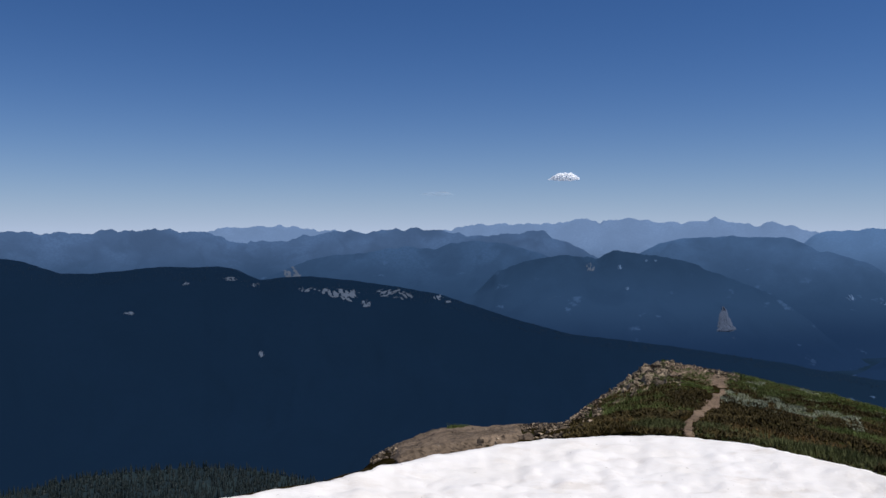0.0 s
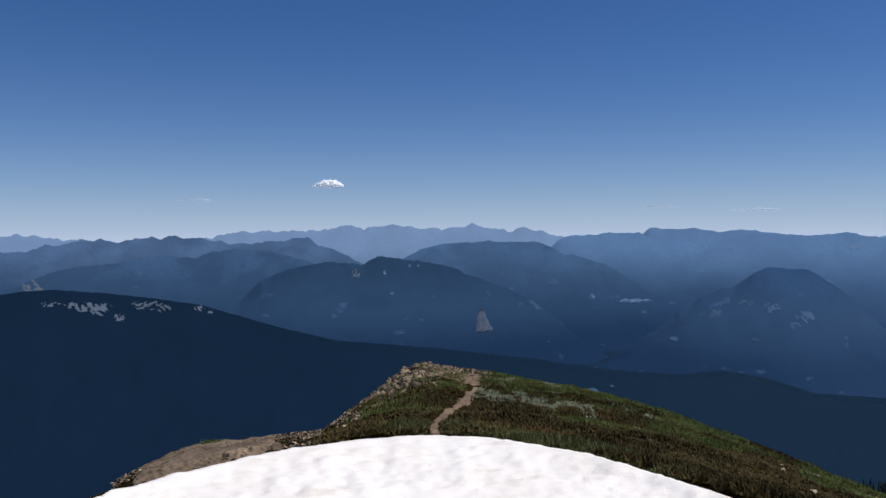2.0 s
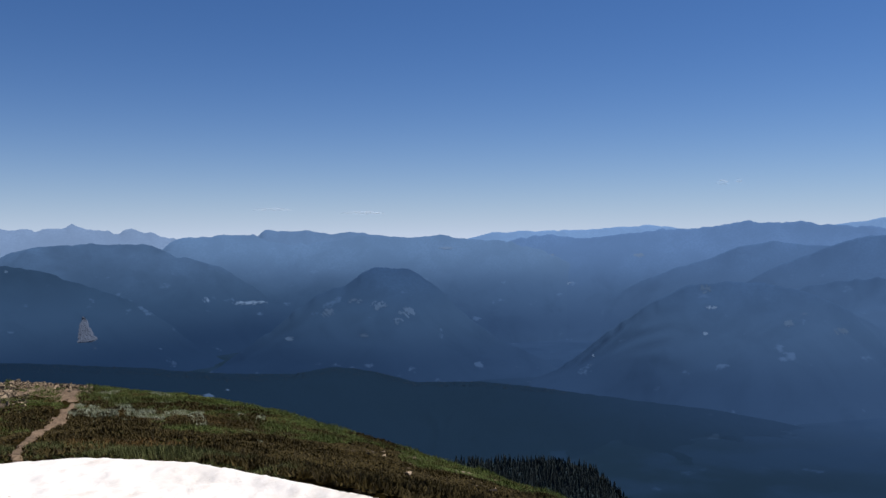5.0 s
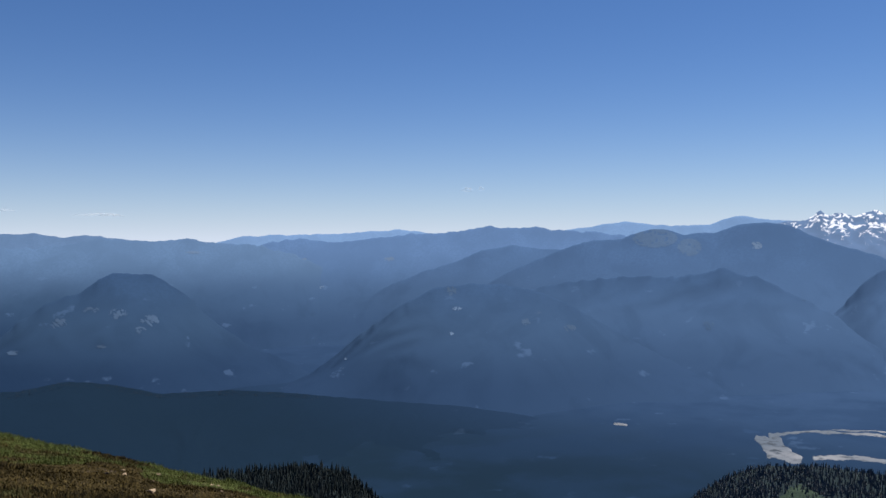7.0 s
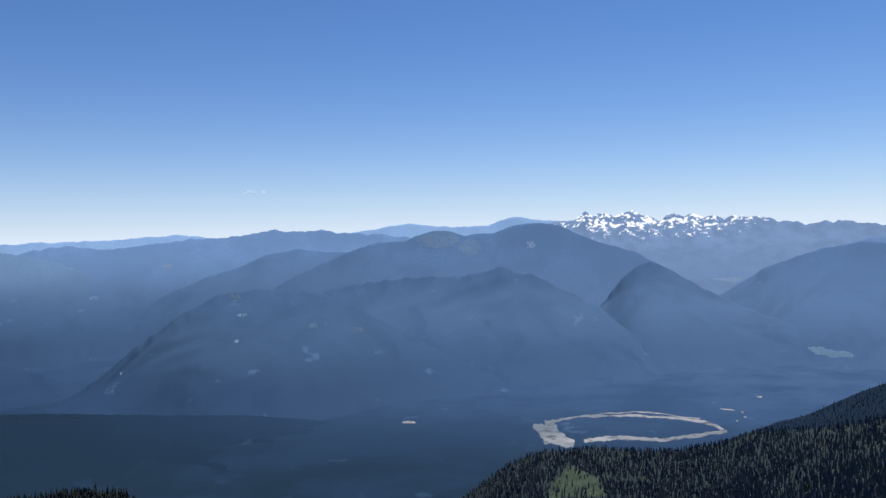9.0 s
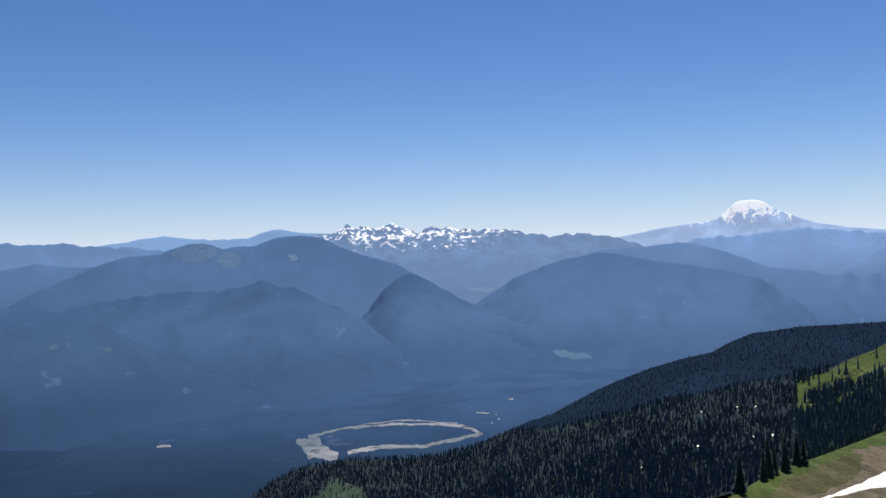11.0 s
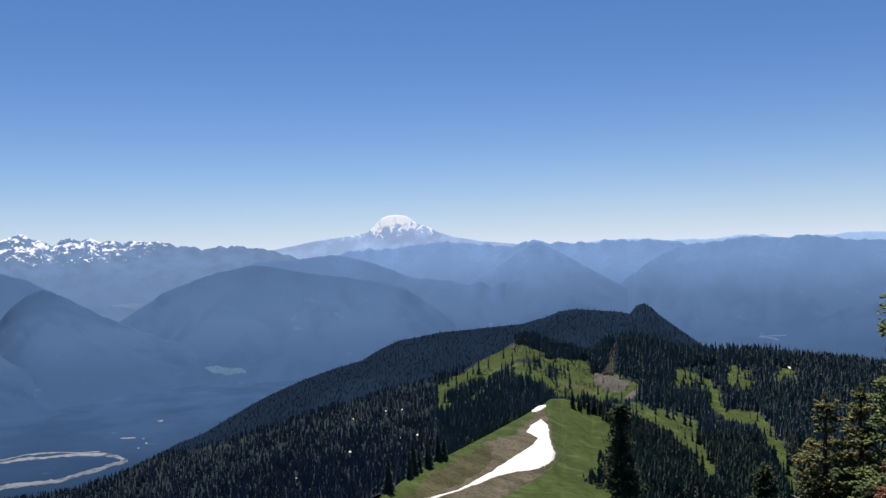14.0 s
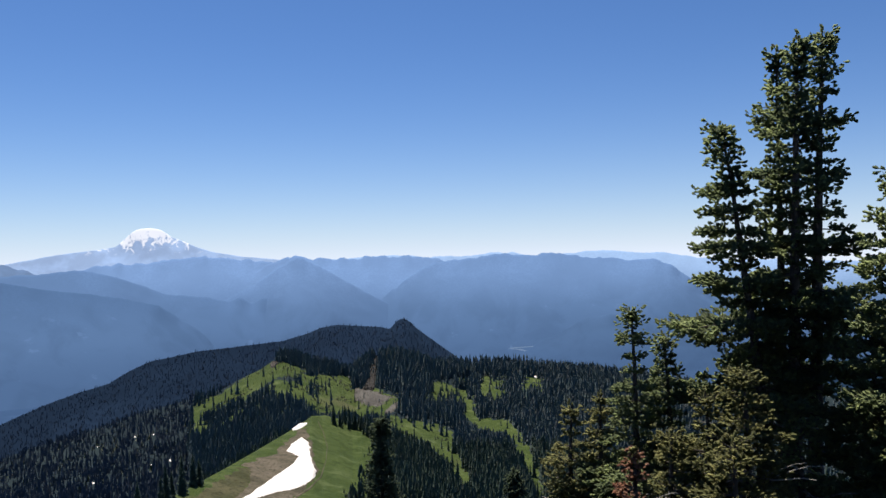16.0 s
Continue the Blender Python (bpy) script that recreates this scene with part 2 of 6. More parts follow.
def snow_material():
    m = Mat("old_snow", 0.55, 0.3)
    c = m.mix(m.ramp(m.noise(1.3, 5), 0.4, 0.75), (0.89, 0.82, 0.745), (0.80, 0.73, 0.65))
    c = m.mix(m.ramp(m.noise(5.0, 6, 0.7, m.scaled(0.4, 1, 1)), 0.50, 0.70), c, (0.76, 0.675, 0.585))
    c = m.mix(m.ramp(m.noise(26.0, 3), 0.70, 0.76), c, (0.45, 0.38, 0.31))
    m.bump(m.noise(7.0, 6, 0.6, m.scaled(0.45, 1, 1)), 0.4, 0.05)
    return m.colour(c)


def rock_material(name, a, b, scale=3.0):
    m = Mat(name, 0.9, 0.2)
    rnd = m.node("ShaderNodeObjectInfo").outputs["Random"]
    c = m.mix(m.ramp(m.noise(scale, 6, 0.65), 0.3, 0.7), a, b)
    c = m.mix(m.math('MULTIPLY', m.ramp(rnd, 0.55, 0.9), 0.6), c, grey(b, 1.1))
    c = m.mix(m.math('MULTIPLY', m.ramp(rnd, 0.45, 0.1), 0.6), c, grey(a, 1.6))
    c = m.mix(m.ramp(m.noise(scale * 2.5, 4), 0.62, 0.7), c, (0.07, 0.065, 0.055))
    m.bump(m.noise(scale * 4, 6, 0.7), 0.8, 0.04)
    return m.colour(c)


def gravel_material(name, a, b, scale, depth):
    m = Mat(name, 0.95, 0.1)
    v = m.node("ShaderNodeTexVoronoi", Vector=m.co, Scale=scale)
    c = m.mix(m.ramp(m.noise(scale * 0.1, 5), 0.3, 0.7), a, b)
    c = m.mix(m.ramp(m.noise(scale, 4, 0.65), 0.48, 0.68), c, grey(a, 0.5))
    m.bump(v.outputs["Distance"], 0.8, depth)
    return m.colour(c)


# floor of the far hill, blue because its haze is put into the colour
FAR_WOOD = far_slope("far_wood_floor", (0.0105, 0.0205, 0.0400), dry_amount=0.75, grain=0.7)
MEADOW, FOREST_FLOOR, GROUND = meadow_material(), forest_floor_material(), ground_material()
SNOW = snow_material()
OUTCROP_ROCK = rock_material("outcrop_rock", (0.016, 0.012, 0.008), (0.50, 0.37, 0.235), 7.0)
CLIFF_ROCK = rock_material("cliff_rock", (0.014, 0.013, 0.012), (0.070, 0.060, 0.051), 0.35)
SCREE = gravel_material("brown_scree", (0.10, 0.072, 0.048), (0.26, 0.185, 0.122), 20.0, 0.03)
SCREE_GREY = gravel_material("grey_scree", (0.065, 0.060, 0.054), (0.12, 0.112, 0.10), 0.5, 0.3)
BARE_SOIL = gravel_material("bare_soil", (0.055, 0.050, 0.030), (0.135, 0.112, 0.082), 0.9, 0.2)
WORN_TURF = gravel_material("worn_turf", (0.040, 0.042, 0.016), (0.085, 0.078, 0.040), 0.7, 0.2)
GLADE = gravel_material("glade_shrubs", (0.018, 0.032, 0.024), (0.038, 0.060, 0.038), 0.3, 1.0)
TRAIL_DIRT = gravel_material("trail_dirt", (0.115, 0.078, 0.050), (0.24, 0.165, 0.105), 14.0, 0.03)
GRAVEL_BAR = gravel_material("river_gravel", (0.10, 0.125, 0.16), (0.28, 0.285, 0.30), 0.035, 2.0)
# far rock, openings, fields and water: tinted blue, haze put into the colour
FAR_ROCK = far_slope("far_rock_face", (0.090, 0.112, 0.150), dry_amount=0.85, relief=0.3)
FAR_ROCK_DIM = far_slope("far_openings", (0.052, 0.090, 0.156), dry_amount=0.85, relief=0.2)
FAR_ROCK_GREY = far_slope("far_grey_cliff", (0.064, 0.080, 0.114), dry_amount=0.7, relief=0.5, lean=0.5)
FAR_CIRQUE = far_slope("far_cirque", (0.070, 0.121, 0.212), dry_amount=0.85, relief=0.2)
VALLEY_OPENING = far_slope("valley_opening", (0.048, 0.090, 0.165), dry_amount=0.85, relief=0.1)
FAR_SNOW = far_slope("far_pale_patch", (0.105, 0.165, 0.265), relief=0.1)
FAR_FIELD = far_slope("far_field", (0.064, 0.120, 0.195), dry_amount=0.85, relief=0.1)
# forest, hillside, ridge and far needles are made bluer to stand in for haze
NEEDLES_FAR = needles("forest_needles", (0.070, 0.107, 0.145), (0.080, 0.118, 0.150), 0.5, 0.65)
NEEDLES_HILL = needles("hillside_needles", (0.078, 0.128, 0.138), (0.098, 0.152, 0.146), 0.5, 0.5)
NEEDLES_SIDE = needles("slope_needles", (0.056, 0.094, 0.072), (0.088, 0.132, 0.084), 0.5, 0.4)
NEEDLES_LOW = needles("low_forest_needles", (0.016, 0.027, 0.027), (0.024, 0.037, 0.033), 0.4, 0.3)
NEEDLES_SHRUB = needles("shrub_leaves", (0.035, 0.055, 0.020), (0.075, 0.10, 0.04), 0.4, 0.5)
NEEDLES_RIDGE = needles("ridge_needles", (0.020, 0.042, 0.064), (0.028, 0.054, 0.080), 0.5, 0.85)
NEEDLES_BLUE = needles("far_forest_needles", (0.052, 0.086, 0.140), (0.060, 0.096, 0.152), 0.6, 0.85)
NEEDLES = needles("fir_needles", (0.15, 0.19, 0.105), (0.33, 0.38, 0.17), 0.65, 0.75)
NEEDLES_BUSH = needles("bush_needles", (0.145, 0.16, 0.075), (0.36, 0.345, 0.155), 0.65, 0.8)
NEEDLES_DEEP = needles("slope_fir_needles", (0.075, 0.105, 0.070), (0.16, 0.20, 0.11), 0.6, 0.6)
NEEDLES_DRY = needles("dead_needles", (0.27, 0.14, 0.09), (0.42, 0.24, 0.165), 0.5, 0.7)
DEAD_WOOD = rock_material("dead_wood", (0.22, 0.20, 0.18), (0.42, 0.39, 0.35), 6.0)
BARK = rock_material("fir_bark", (0.035, 0.030, 0.026), (0.085, 0.076, 0.068), 6.0)


# grassy openings on the hillside beyond the meadow, by bearing and angle
OPENINGS = [[(111.4, -9.4), (112.8, -8.75), (113.8, -8.2), (114.9, -7.6), (115.8, -7.0), (116.7, -6.5), (118.2, -6.85), (119.1, -7.2), (118.6, -7.5), (117.5, -7.6), (116.3, -8.0), (115.4, -8.7), (113.8, -9.1), (112.0, -9.7)],
            [(116.7, -8.4), (117.6, -7.9), (118.6, -7.8), (118.0, -8.5), (117.1, -8.8)],
            [(119.0, -9.6), (120.1, -8.6), (121.1, -7.75), (122.0, -7.8), (122.0, -8.6), (122.0, -10.2), (119.6, -10.2)],
            [(122.0, -8.6), (124.0, -8.7), (125.4, -9.4), (124.6, -10.2), (123.9, -10.5), (121.8, -10.3)],
            [(130.7, -9.3), (130.9, -8.2), (131.4, -7.9), (131.9, -8.8), (132.5, -9.3)], [(133.1, -9.0), (134.2, -8.3), (134.0, -9.0)], [(127.3, -9.3), (127.6, -8.7), (128.7, -8.5), (128.4, -9.4)],
            [(129.2, -9.0), (129.8, -8.8), (130.3, -10.1), (130.7, -10.8), (132.6, -10.8), (133.4, -11.7), (134.1, -12.9), (134.6, -14.2), (135.3, -16.0), (134.3, -16.0), (133.9, -14.6), (133.3, -13.2), (132.6, -11.9), (130.5, -11.4), (129.7, -10.7)],
            [(124.4, -10.3), (125.7, -10.6), (126.9, -10.9), (127.9, -11.1), (128.9, -11.6), (128.8, -12.6), (129.5, -13.7), (130.0, -14.6), (130.3, -15.8), (129.4, -15.2), (128.6, -13.9), (127.5, -12.8), (126.6, -12.2), (125.4, -11.7), (124.4, -11.2)]]


# slopes where groves, shrubs and turf mingle
MINGLED = [[(110.5, -9.6), (113.5, -8.9), (116.5, -7.6), (119.0, -7.0), (121.0, -7.4), (120.5, -9.0), (118.4, -9.8), (116.5, -10.2), (113.0, -11.2), (109.5, -12.0)],
           [(127.0, -8.4), (131.0, -8.0), (135.0, -8.2), (135.5, -9.6), (130.0, -10.0), (127.0, -9.6)], [(105.0, -12.5), (110.0, -11.5), (111.0, -12.8), (106.0, -14.5)]]


def mingled(b, el, x, y):
    """Where turf shows between the groves."""
    hit = np.zeros(len(b), bool)
    for ring in MINGLED:
        hit |= inside(b, el, ring)
    return hit & (fbm(x / 13, y / 13, 611, 3) > 0.50)


def inside(b, el, ring):
    hit = np.zeros(len(b), bool)
    for (b0, e0), (b1, e1) in zip(ring, ring[1:] + ring[:1]):
        hit ^= ((e0 > el) != (e1 > el)) & (b < (b1 - b0) * (el - e0) / (e1 - e0 + 1e-12) + b0)
    return hit


def angles(p):
    return np.degrees(np.arctan2(p[:, 0], p[:, 1])), np.degrees(np.arctan2(p[:, 2] - EYE, np.hypot(p[:, 0], p[:, 1])))


# ---- large forms ----
class Slope:
    """A sheet of land: bearings, ways down its near side, the places there, and all its points."""

    def mesh(self, name, mat):
        n, m = self.points.shape[:2]
        return mesh_of(name, self.points.reshape(-1, 3), grid_faces(n, m)[:, ::-1], (mat,), smooth_shade=True)

    def turfed(self, name, turf, woods):
        """The same sheet with turf in the openings and a dark blue-green floor under the trees."""
        n, m = self.points.shape[:2]
        p, f = self.points.reshape(-1, 3), grid_faces(n, m)[:, ::-1]
        c = p[f].mean(1)
        b, el = angles(c)
        b, el = b + 0.7 * (fbm(c[:, 0] / 9, c[:, 1] / 9, 61, 3) - 0.5), el + 0.5 * (fbm(c[:, 0] / 9, c[:, 1] / 9, 67, 3) - 0.5)
        woody = np.ones(len(c), bool)
        for ring in OPENINGS:
            woody &= ~inside(b, el, ring)
        woody &= ~mingled(b, el, c[:, 0], c[:, 1])
        return mesh_of(name, p, f, (turf, woods), woody.astype(int), smooth_shade=True)

    def at(self, b, v):
        """Places on the near side for bearings and ways down the slope (0 crest, 1 foot)."""
        i = np.clip((np.asarray(b) - self.b[0]) / (self.b[1] - self.b[0]), 0, len(self.b) - 1.001)
        j = np.clip(np.interp(v, self.v, np.arange(len(self.v))), 0, len(self.v) - 1.001)
        i0, j0 = i.astype(int), j.astype(int)
        fi, fj = (i - i0)[..., None], (j - j0)[..., None]
        t = self.top
        return (t[i0, j0] * (1 - fi) + t[i0 + 1, j0] * fi) * (1 - fj) + (t[i0, j0 + 1] * (1 - fi) + t[i0 + 1, j0 + 1] * fi) * fj

    def down_all(self, b, angle):
        """The ways down the slope at one bearing for many angles."""
        p = self.at(np.full(160, b), np.linspace(0, 1, 160))
        el = np.degrees(np.arctan2(p[:, 2] - EYE, np.hypot(p[:, 0], p[:, 1])))
        return np.interp(-np.asarray(angle), -el, np.linspace(0, 1, 160))

    def down(self, b, angle):
        """The way down the slope at which it lies at that angle from the eye."""
        p = self.at(np.full(80, b), np.linspace(0, 1, 80))
        el = np.degrees(np.arctan2(p[:, 2] - EYE, np.hypot(p[:, 0], p[:, 1])))
        return float(np.interp(-angle, -el, np.linspace(0, 1, 80)))


class Ridge(Slope):
    """A mountain ridge along a spine of bearings and heights at a distance, sloping to the viewer's side and away."""

    def __init__(self, spine, dist, foot=None, step=0.16, rows=30, gully=0.0, crest=0.0006, seed=1, slope=1.5, sink=0.0, bench=None, flank=0.5):
        lo, hi = spine[0], spine[-1]
        spine = [(lo[0] - math.degrees((lo[1] - FLOOR + 20) / flank / dist), FLOOR - 20)] + spine + [(hi[0] + math.degrees((hi[1] - FLOOR + 20) / flank / dist), FLOOR - 20)]
        b = np.arange(spine[0][0], spine[-1][0] + 1e-6, step)
        h = table(spine, 1, b) - sink
        h = np.convolve(np.pad(h, 1, mode="edge"), (0.2, 0.6, 0.2), "valid")
        d = dist * (1 + (0.010 if dist > 2600 else 0.03) * (fbm(b * 0.13, 0 * b, seed + 5, 2) - 0.5) * 2)
        h = EYE + (h - EYE) * d / dist
        v = np.linspace(0, 1, rows) ** 1.25
        if foot is None:
            zf = np.minimum(FLOOR - 15, h - 25)
            length = np.maximum(250, (h - zf) * slope)
            wide = int(2.5 / step)
            length = np.convolve(np.pad(length, wide, mode="edge"), np.ones(2 * wide + 1) / (2 * wide + 1), "valid")
            p = 1 - (1 - v) ** 1.05
            if bench:
                zf = np.minimum(FLOOR - 2, h - 4)
                length = d - table(bench, 1, b) * (1 + 0.12 * (fbm(b * 0.5, 0 * b, 63, 3) - 0.5))
                p = 1 - (1 - v) ** 3.0
        else:
            r_foot, drop = foot
            r_foot = np.broadcast_to(np.asarray(r_foot, float), b.shape)
            zf = EYE + r_foot * np.tan(np.arctan((h - EYE) / d) - radians(drop))
            length = d - r_foot
            p = v
        r = d[:, None] - length[:, None] * v
        if foot is None:
            z = h[:, None] - (h - zf)[:, None] * p
        else:
            el0, el1 = np.arctan((h - EYE) / d), np.arctan((zf - EYE) / r_foot)
            el = el0[:, None] + (el1 - el0)[:, None] * v ** 1.15
            z = EYE + r * np.tan(el)
        if foot is None and not bench:
            # crest notches soften into broad flanks lower down
            k = int(1.3 / step)
            broad = np.convolve(np.pad(h, k, mode="edge"), np.ones(2 * k + 1) / (2 * k + 1), "valid")
            z = z + (broad - h)[:, None] * smooth(0.0, 0.25, v)[None] * (1 - p)
        # small teeth along the crest that soon die out down the slope
        teeth = (fbm(b * 1.9, 0 * b, seed, 4) - 0.5) * 2.4 * dist * crest
        z = z + teeth[:, None] * np.clip(1 - v * 9, 0, 1)
        h = h + teeth
        arc = np.radians(b)[:, None] * dist
        warp = (fbm(arc / 400, v * 3, seed + 3, 3) - 0.5) * 3
        spur = 1 - np.abs(2 * fbm(arc / (dist * 0.055) + warp * 1.1, v * 2.6, seed + 9, 4) - 1)
        z = z - gully * (1 - spur) * np.minimum(v * 5, 1) * (1.15 - v)
        self.b, self.v, self.top = b, v, polar(b[:, None], r, z)
        back = np.array([0.04, 0.12, 0.3, 0.6, 1.0])
        fall = (h - FLOOR + 30)
        zb = h[:, None] - fall[:, None] * back ** 1.1
        rb = np.minimum(d[:, None] + fall[:, None] * 1.3 * back, 4940 - 4 * back)
        self.points = np.concatenate([polar(b[:, None], rb, zb)[:, ::-1], self.top], 1)


def range_of(name, label, spine, dist, mat, category="mountain", woods=None, **shape):
    form = Ridge(spine, dist, **shape)
    tagged(new(name, form.turfed(name, mat, woods) if woods else form.mesh(name, mat)), label, category, kind="structure")
    return form

FORMS = {}
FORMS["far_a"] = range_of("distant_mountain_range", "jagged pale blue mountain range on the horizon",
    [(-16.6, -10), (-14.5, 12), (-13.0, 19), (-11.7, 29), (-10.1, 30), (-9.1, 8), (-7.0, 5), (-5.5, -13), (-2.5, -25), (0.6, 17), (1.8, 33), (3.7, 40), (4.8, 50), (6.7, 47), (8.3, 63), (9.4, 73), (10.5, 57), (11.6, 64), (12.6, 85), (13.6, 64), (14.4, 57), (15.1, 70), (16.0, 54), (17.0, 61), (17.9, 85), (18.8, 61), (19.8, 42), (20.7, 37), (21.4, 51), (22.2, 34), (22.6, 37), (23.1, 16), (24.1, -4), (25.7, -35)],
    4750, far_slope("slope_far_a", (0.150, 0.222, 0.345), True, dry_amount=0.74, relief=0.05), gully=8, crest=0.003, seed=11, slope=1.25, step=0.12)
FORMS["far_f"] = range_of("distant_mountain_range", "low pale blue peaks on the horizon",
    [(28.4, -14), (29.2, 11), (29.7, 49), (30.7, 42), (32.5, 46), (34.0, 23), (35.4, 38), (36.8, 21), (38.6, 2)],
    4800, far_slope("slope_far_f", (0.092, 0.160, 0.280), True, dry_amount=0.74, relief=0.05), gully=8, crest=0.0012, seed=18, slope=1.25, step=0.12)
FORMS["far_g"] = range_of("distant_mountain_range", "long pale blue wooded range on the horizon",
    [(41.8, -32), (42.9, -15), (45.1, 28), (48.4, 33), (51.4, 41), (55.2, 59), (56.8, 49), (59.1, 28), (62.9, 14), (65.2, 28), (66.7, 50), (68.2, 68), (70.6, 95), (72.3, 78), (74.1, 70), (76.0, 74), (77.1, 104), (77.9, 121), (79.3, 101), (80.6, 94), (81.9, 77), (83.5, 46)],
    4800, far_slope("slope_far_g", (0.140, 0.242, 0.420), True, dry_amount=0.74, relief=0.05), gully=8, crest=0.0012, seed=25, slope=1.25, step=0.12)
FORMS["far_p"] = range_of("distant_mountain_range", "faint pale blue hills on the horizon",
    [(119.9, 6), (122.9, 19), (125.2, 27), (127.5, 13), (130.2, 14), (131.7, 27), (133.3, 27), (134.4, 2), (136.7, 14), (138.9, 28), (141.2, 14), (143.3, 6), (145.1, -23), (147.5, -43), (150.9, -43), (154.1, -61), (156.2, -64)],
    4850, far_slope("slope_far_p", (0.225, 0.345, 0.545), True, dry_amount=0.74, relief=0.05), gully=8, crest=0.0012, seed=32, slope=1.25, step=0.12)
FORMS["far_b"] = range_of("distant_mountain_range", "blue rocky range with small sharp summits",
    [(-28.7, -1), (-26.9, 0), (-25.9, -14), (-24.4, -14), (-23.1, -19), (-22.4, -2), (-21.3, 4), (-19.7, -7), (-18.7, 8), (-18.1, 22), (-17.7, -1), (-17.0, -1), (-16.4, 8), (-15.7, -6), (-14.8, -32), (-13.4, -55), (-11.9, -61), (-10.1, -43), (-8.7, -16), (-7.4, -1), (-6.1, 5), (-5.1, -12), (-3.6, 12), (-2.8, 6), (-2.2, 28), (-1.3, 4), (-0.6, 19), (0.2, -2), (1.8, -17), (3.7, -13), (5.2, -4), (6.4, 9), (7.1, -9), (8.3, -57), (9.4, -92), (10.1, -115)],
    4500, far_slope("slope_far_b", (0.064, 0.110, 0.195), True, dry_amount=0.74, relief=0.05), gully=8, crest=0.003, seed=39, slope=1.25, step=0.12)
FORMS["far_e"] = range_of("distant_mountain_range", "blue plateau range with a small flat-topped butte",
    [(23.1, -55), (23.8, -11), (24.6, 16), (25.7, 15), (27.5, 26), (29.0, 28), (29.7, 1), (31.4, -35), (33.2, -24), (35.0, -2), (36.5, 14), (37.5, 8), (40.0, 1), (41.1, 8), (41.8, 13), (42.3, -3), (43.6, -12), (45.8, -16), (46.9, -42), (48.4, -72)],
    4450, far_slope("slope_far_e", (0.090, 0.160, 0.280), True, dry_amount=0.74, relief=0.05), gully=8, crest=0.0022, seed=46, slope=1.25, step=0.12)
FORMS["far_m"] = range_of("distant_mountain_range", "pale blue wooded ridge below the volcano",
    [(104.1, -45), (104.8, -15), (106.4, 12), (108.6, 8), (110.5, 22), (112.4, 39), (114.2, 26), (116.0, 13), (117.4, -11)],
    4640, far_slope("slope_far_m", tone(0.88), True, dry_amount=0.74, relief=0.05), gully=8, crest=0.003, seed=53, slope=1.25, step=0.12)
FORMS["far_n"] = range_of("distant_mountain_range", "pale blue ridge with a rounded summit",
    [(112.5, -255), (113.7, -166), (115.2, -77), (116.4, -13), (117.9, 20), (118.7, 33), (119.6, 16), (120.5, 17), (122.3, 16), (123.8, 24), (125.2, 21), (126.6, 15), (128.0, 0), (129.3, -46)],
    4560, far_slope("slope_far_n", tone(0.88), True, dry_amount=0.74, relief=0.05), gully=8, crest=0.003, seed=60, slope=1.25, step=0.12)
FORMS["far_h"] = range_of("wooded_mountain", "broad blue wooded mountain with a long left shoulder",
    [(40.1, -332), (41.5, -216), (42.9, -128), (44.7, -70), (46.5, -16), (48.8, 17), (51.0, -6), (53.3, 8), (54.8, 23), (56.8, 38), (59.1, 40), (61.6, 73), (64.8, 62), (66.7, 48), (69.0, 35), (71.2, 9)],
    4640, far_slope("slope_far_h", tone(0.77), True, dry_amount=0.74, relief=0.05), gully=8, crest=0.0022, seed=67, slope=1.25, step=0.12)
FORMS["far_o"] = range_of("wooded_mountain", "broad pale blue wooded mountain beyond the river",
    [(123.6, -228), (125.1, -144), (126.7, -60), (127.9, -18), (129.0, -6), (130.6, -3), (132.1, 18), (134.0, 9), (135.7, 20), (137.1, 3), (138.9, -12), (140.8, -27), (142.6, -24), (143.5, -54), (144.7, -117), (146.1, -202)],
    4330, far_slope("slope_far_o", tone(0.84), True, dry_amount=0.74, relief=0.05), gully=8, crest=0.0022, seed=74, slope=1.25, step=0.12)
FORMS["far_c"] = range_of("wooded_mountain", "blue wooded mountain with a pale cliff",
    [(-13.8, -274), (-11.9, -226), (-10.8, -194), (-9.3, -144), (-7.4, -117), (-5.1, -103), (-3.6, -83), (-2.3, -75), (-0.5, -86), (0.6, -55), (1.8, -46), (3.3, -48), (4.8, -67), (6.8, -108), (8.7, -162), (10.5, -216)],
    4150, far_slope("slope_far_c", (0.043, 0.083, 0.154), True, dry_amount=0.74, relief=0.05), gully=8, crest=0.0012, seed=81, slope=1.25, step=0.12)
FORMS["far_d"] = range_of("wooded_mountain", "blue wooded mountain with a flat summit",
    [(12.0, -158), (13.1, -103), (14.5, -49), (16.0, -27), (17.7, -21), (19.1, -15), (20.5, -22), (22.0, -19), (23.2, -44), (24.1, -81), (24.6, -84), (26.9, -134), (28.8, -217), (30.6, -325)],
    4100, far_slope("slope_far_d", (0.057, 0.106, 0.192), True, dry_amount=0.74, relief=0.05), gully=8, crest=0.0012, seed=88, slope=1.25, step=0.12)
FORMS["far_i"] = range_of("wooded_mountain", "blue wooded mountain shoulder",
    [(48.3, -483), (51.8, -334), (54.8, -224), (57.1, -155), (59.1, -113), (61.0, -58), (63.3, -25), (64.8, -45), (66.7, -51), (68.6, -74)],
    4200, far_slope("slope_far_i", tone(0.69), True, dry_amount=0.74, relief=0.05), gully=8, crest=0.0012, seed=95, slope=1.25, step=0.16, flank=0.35)
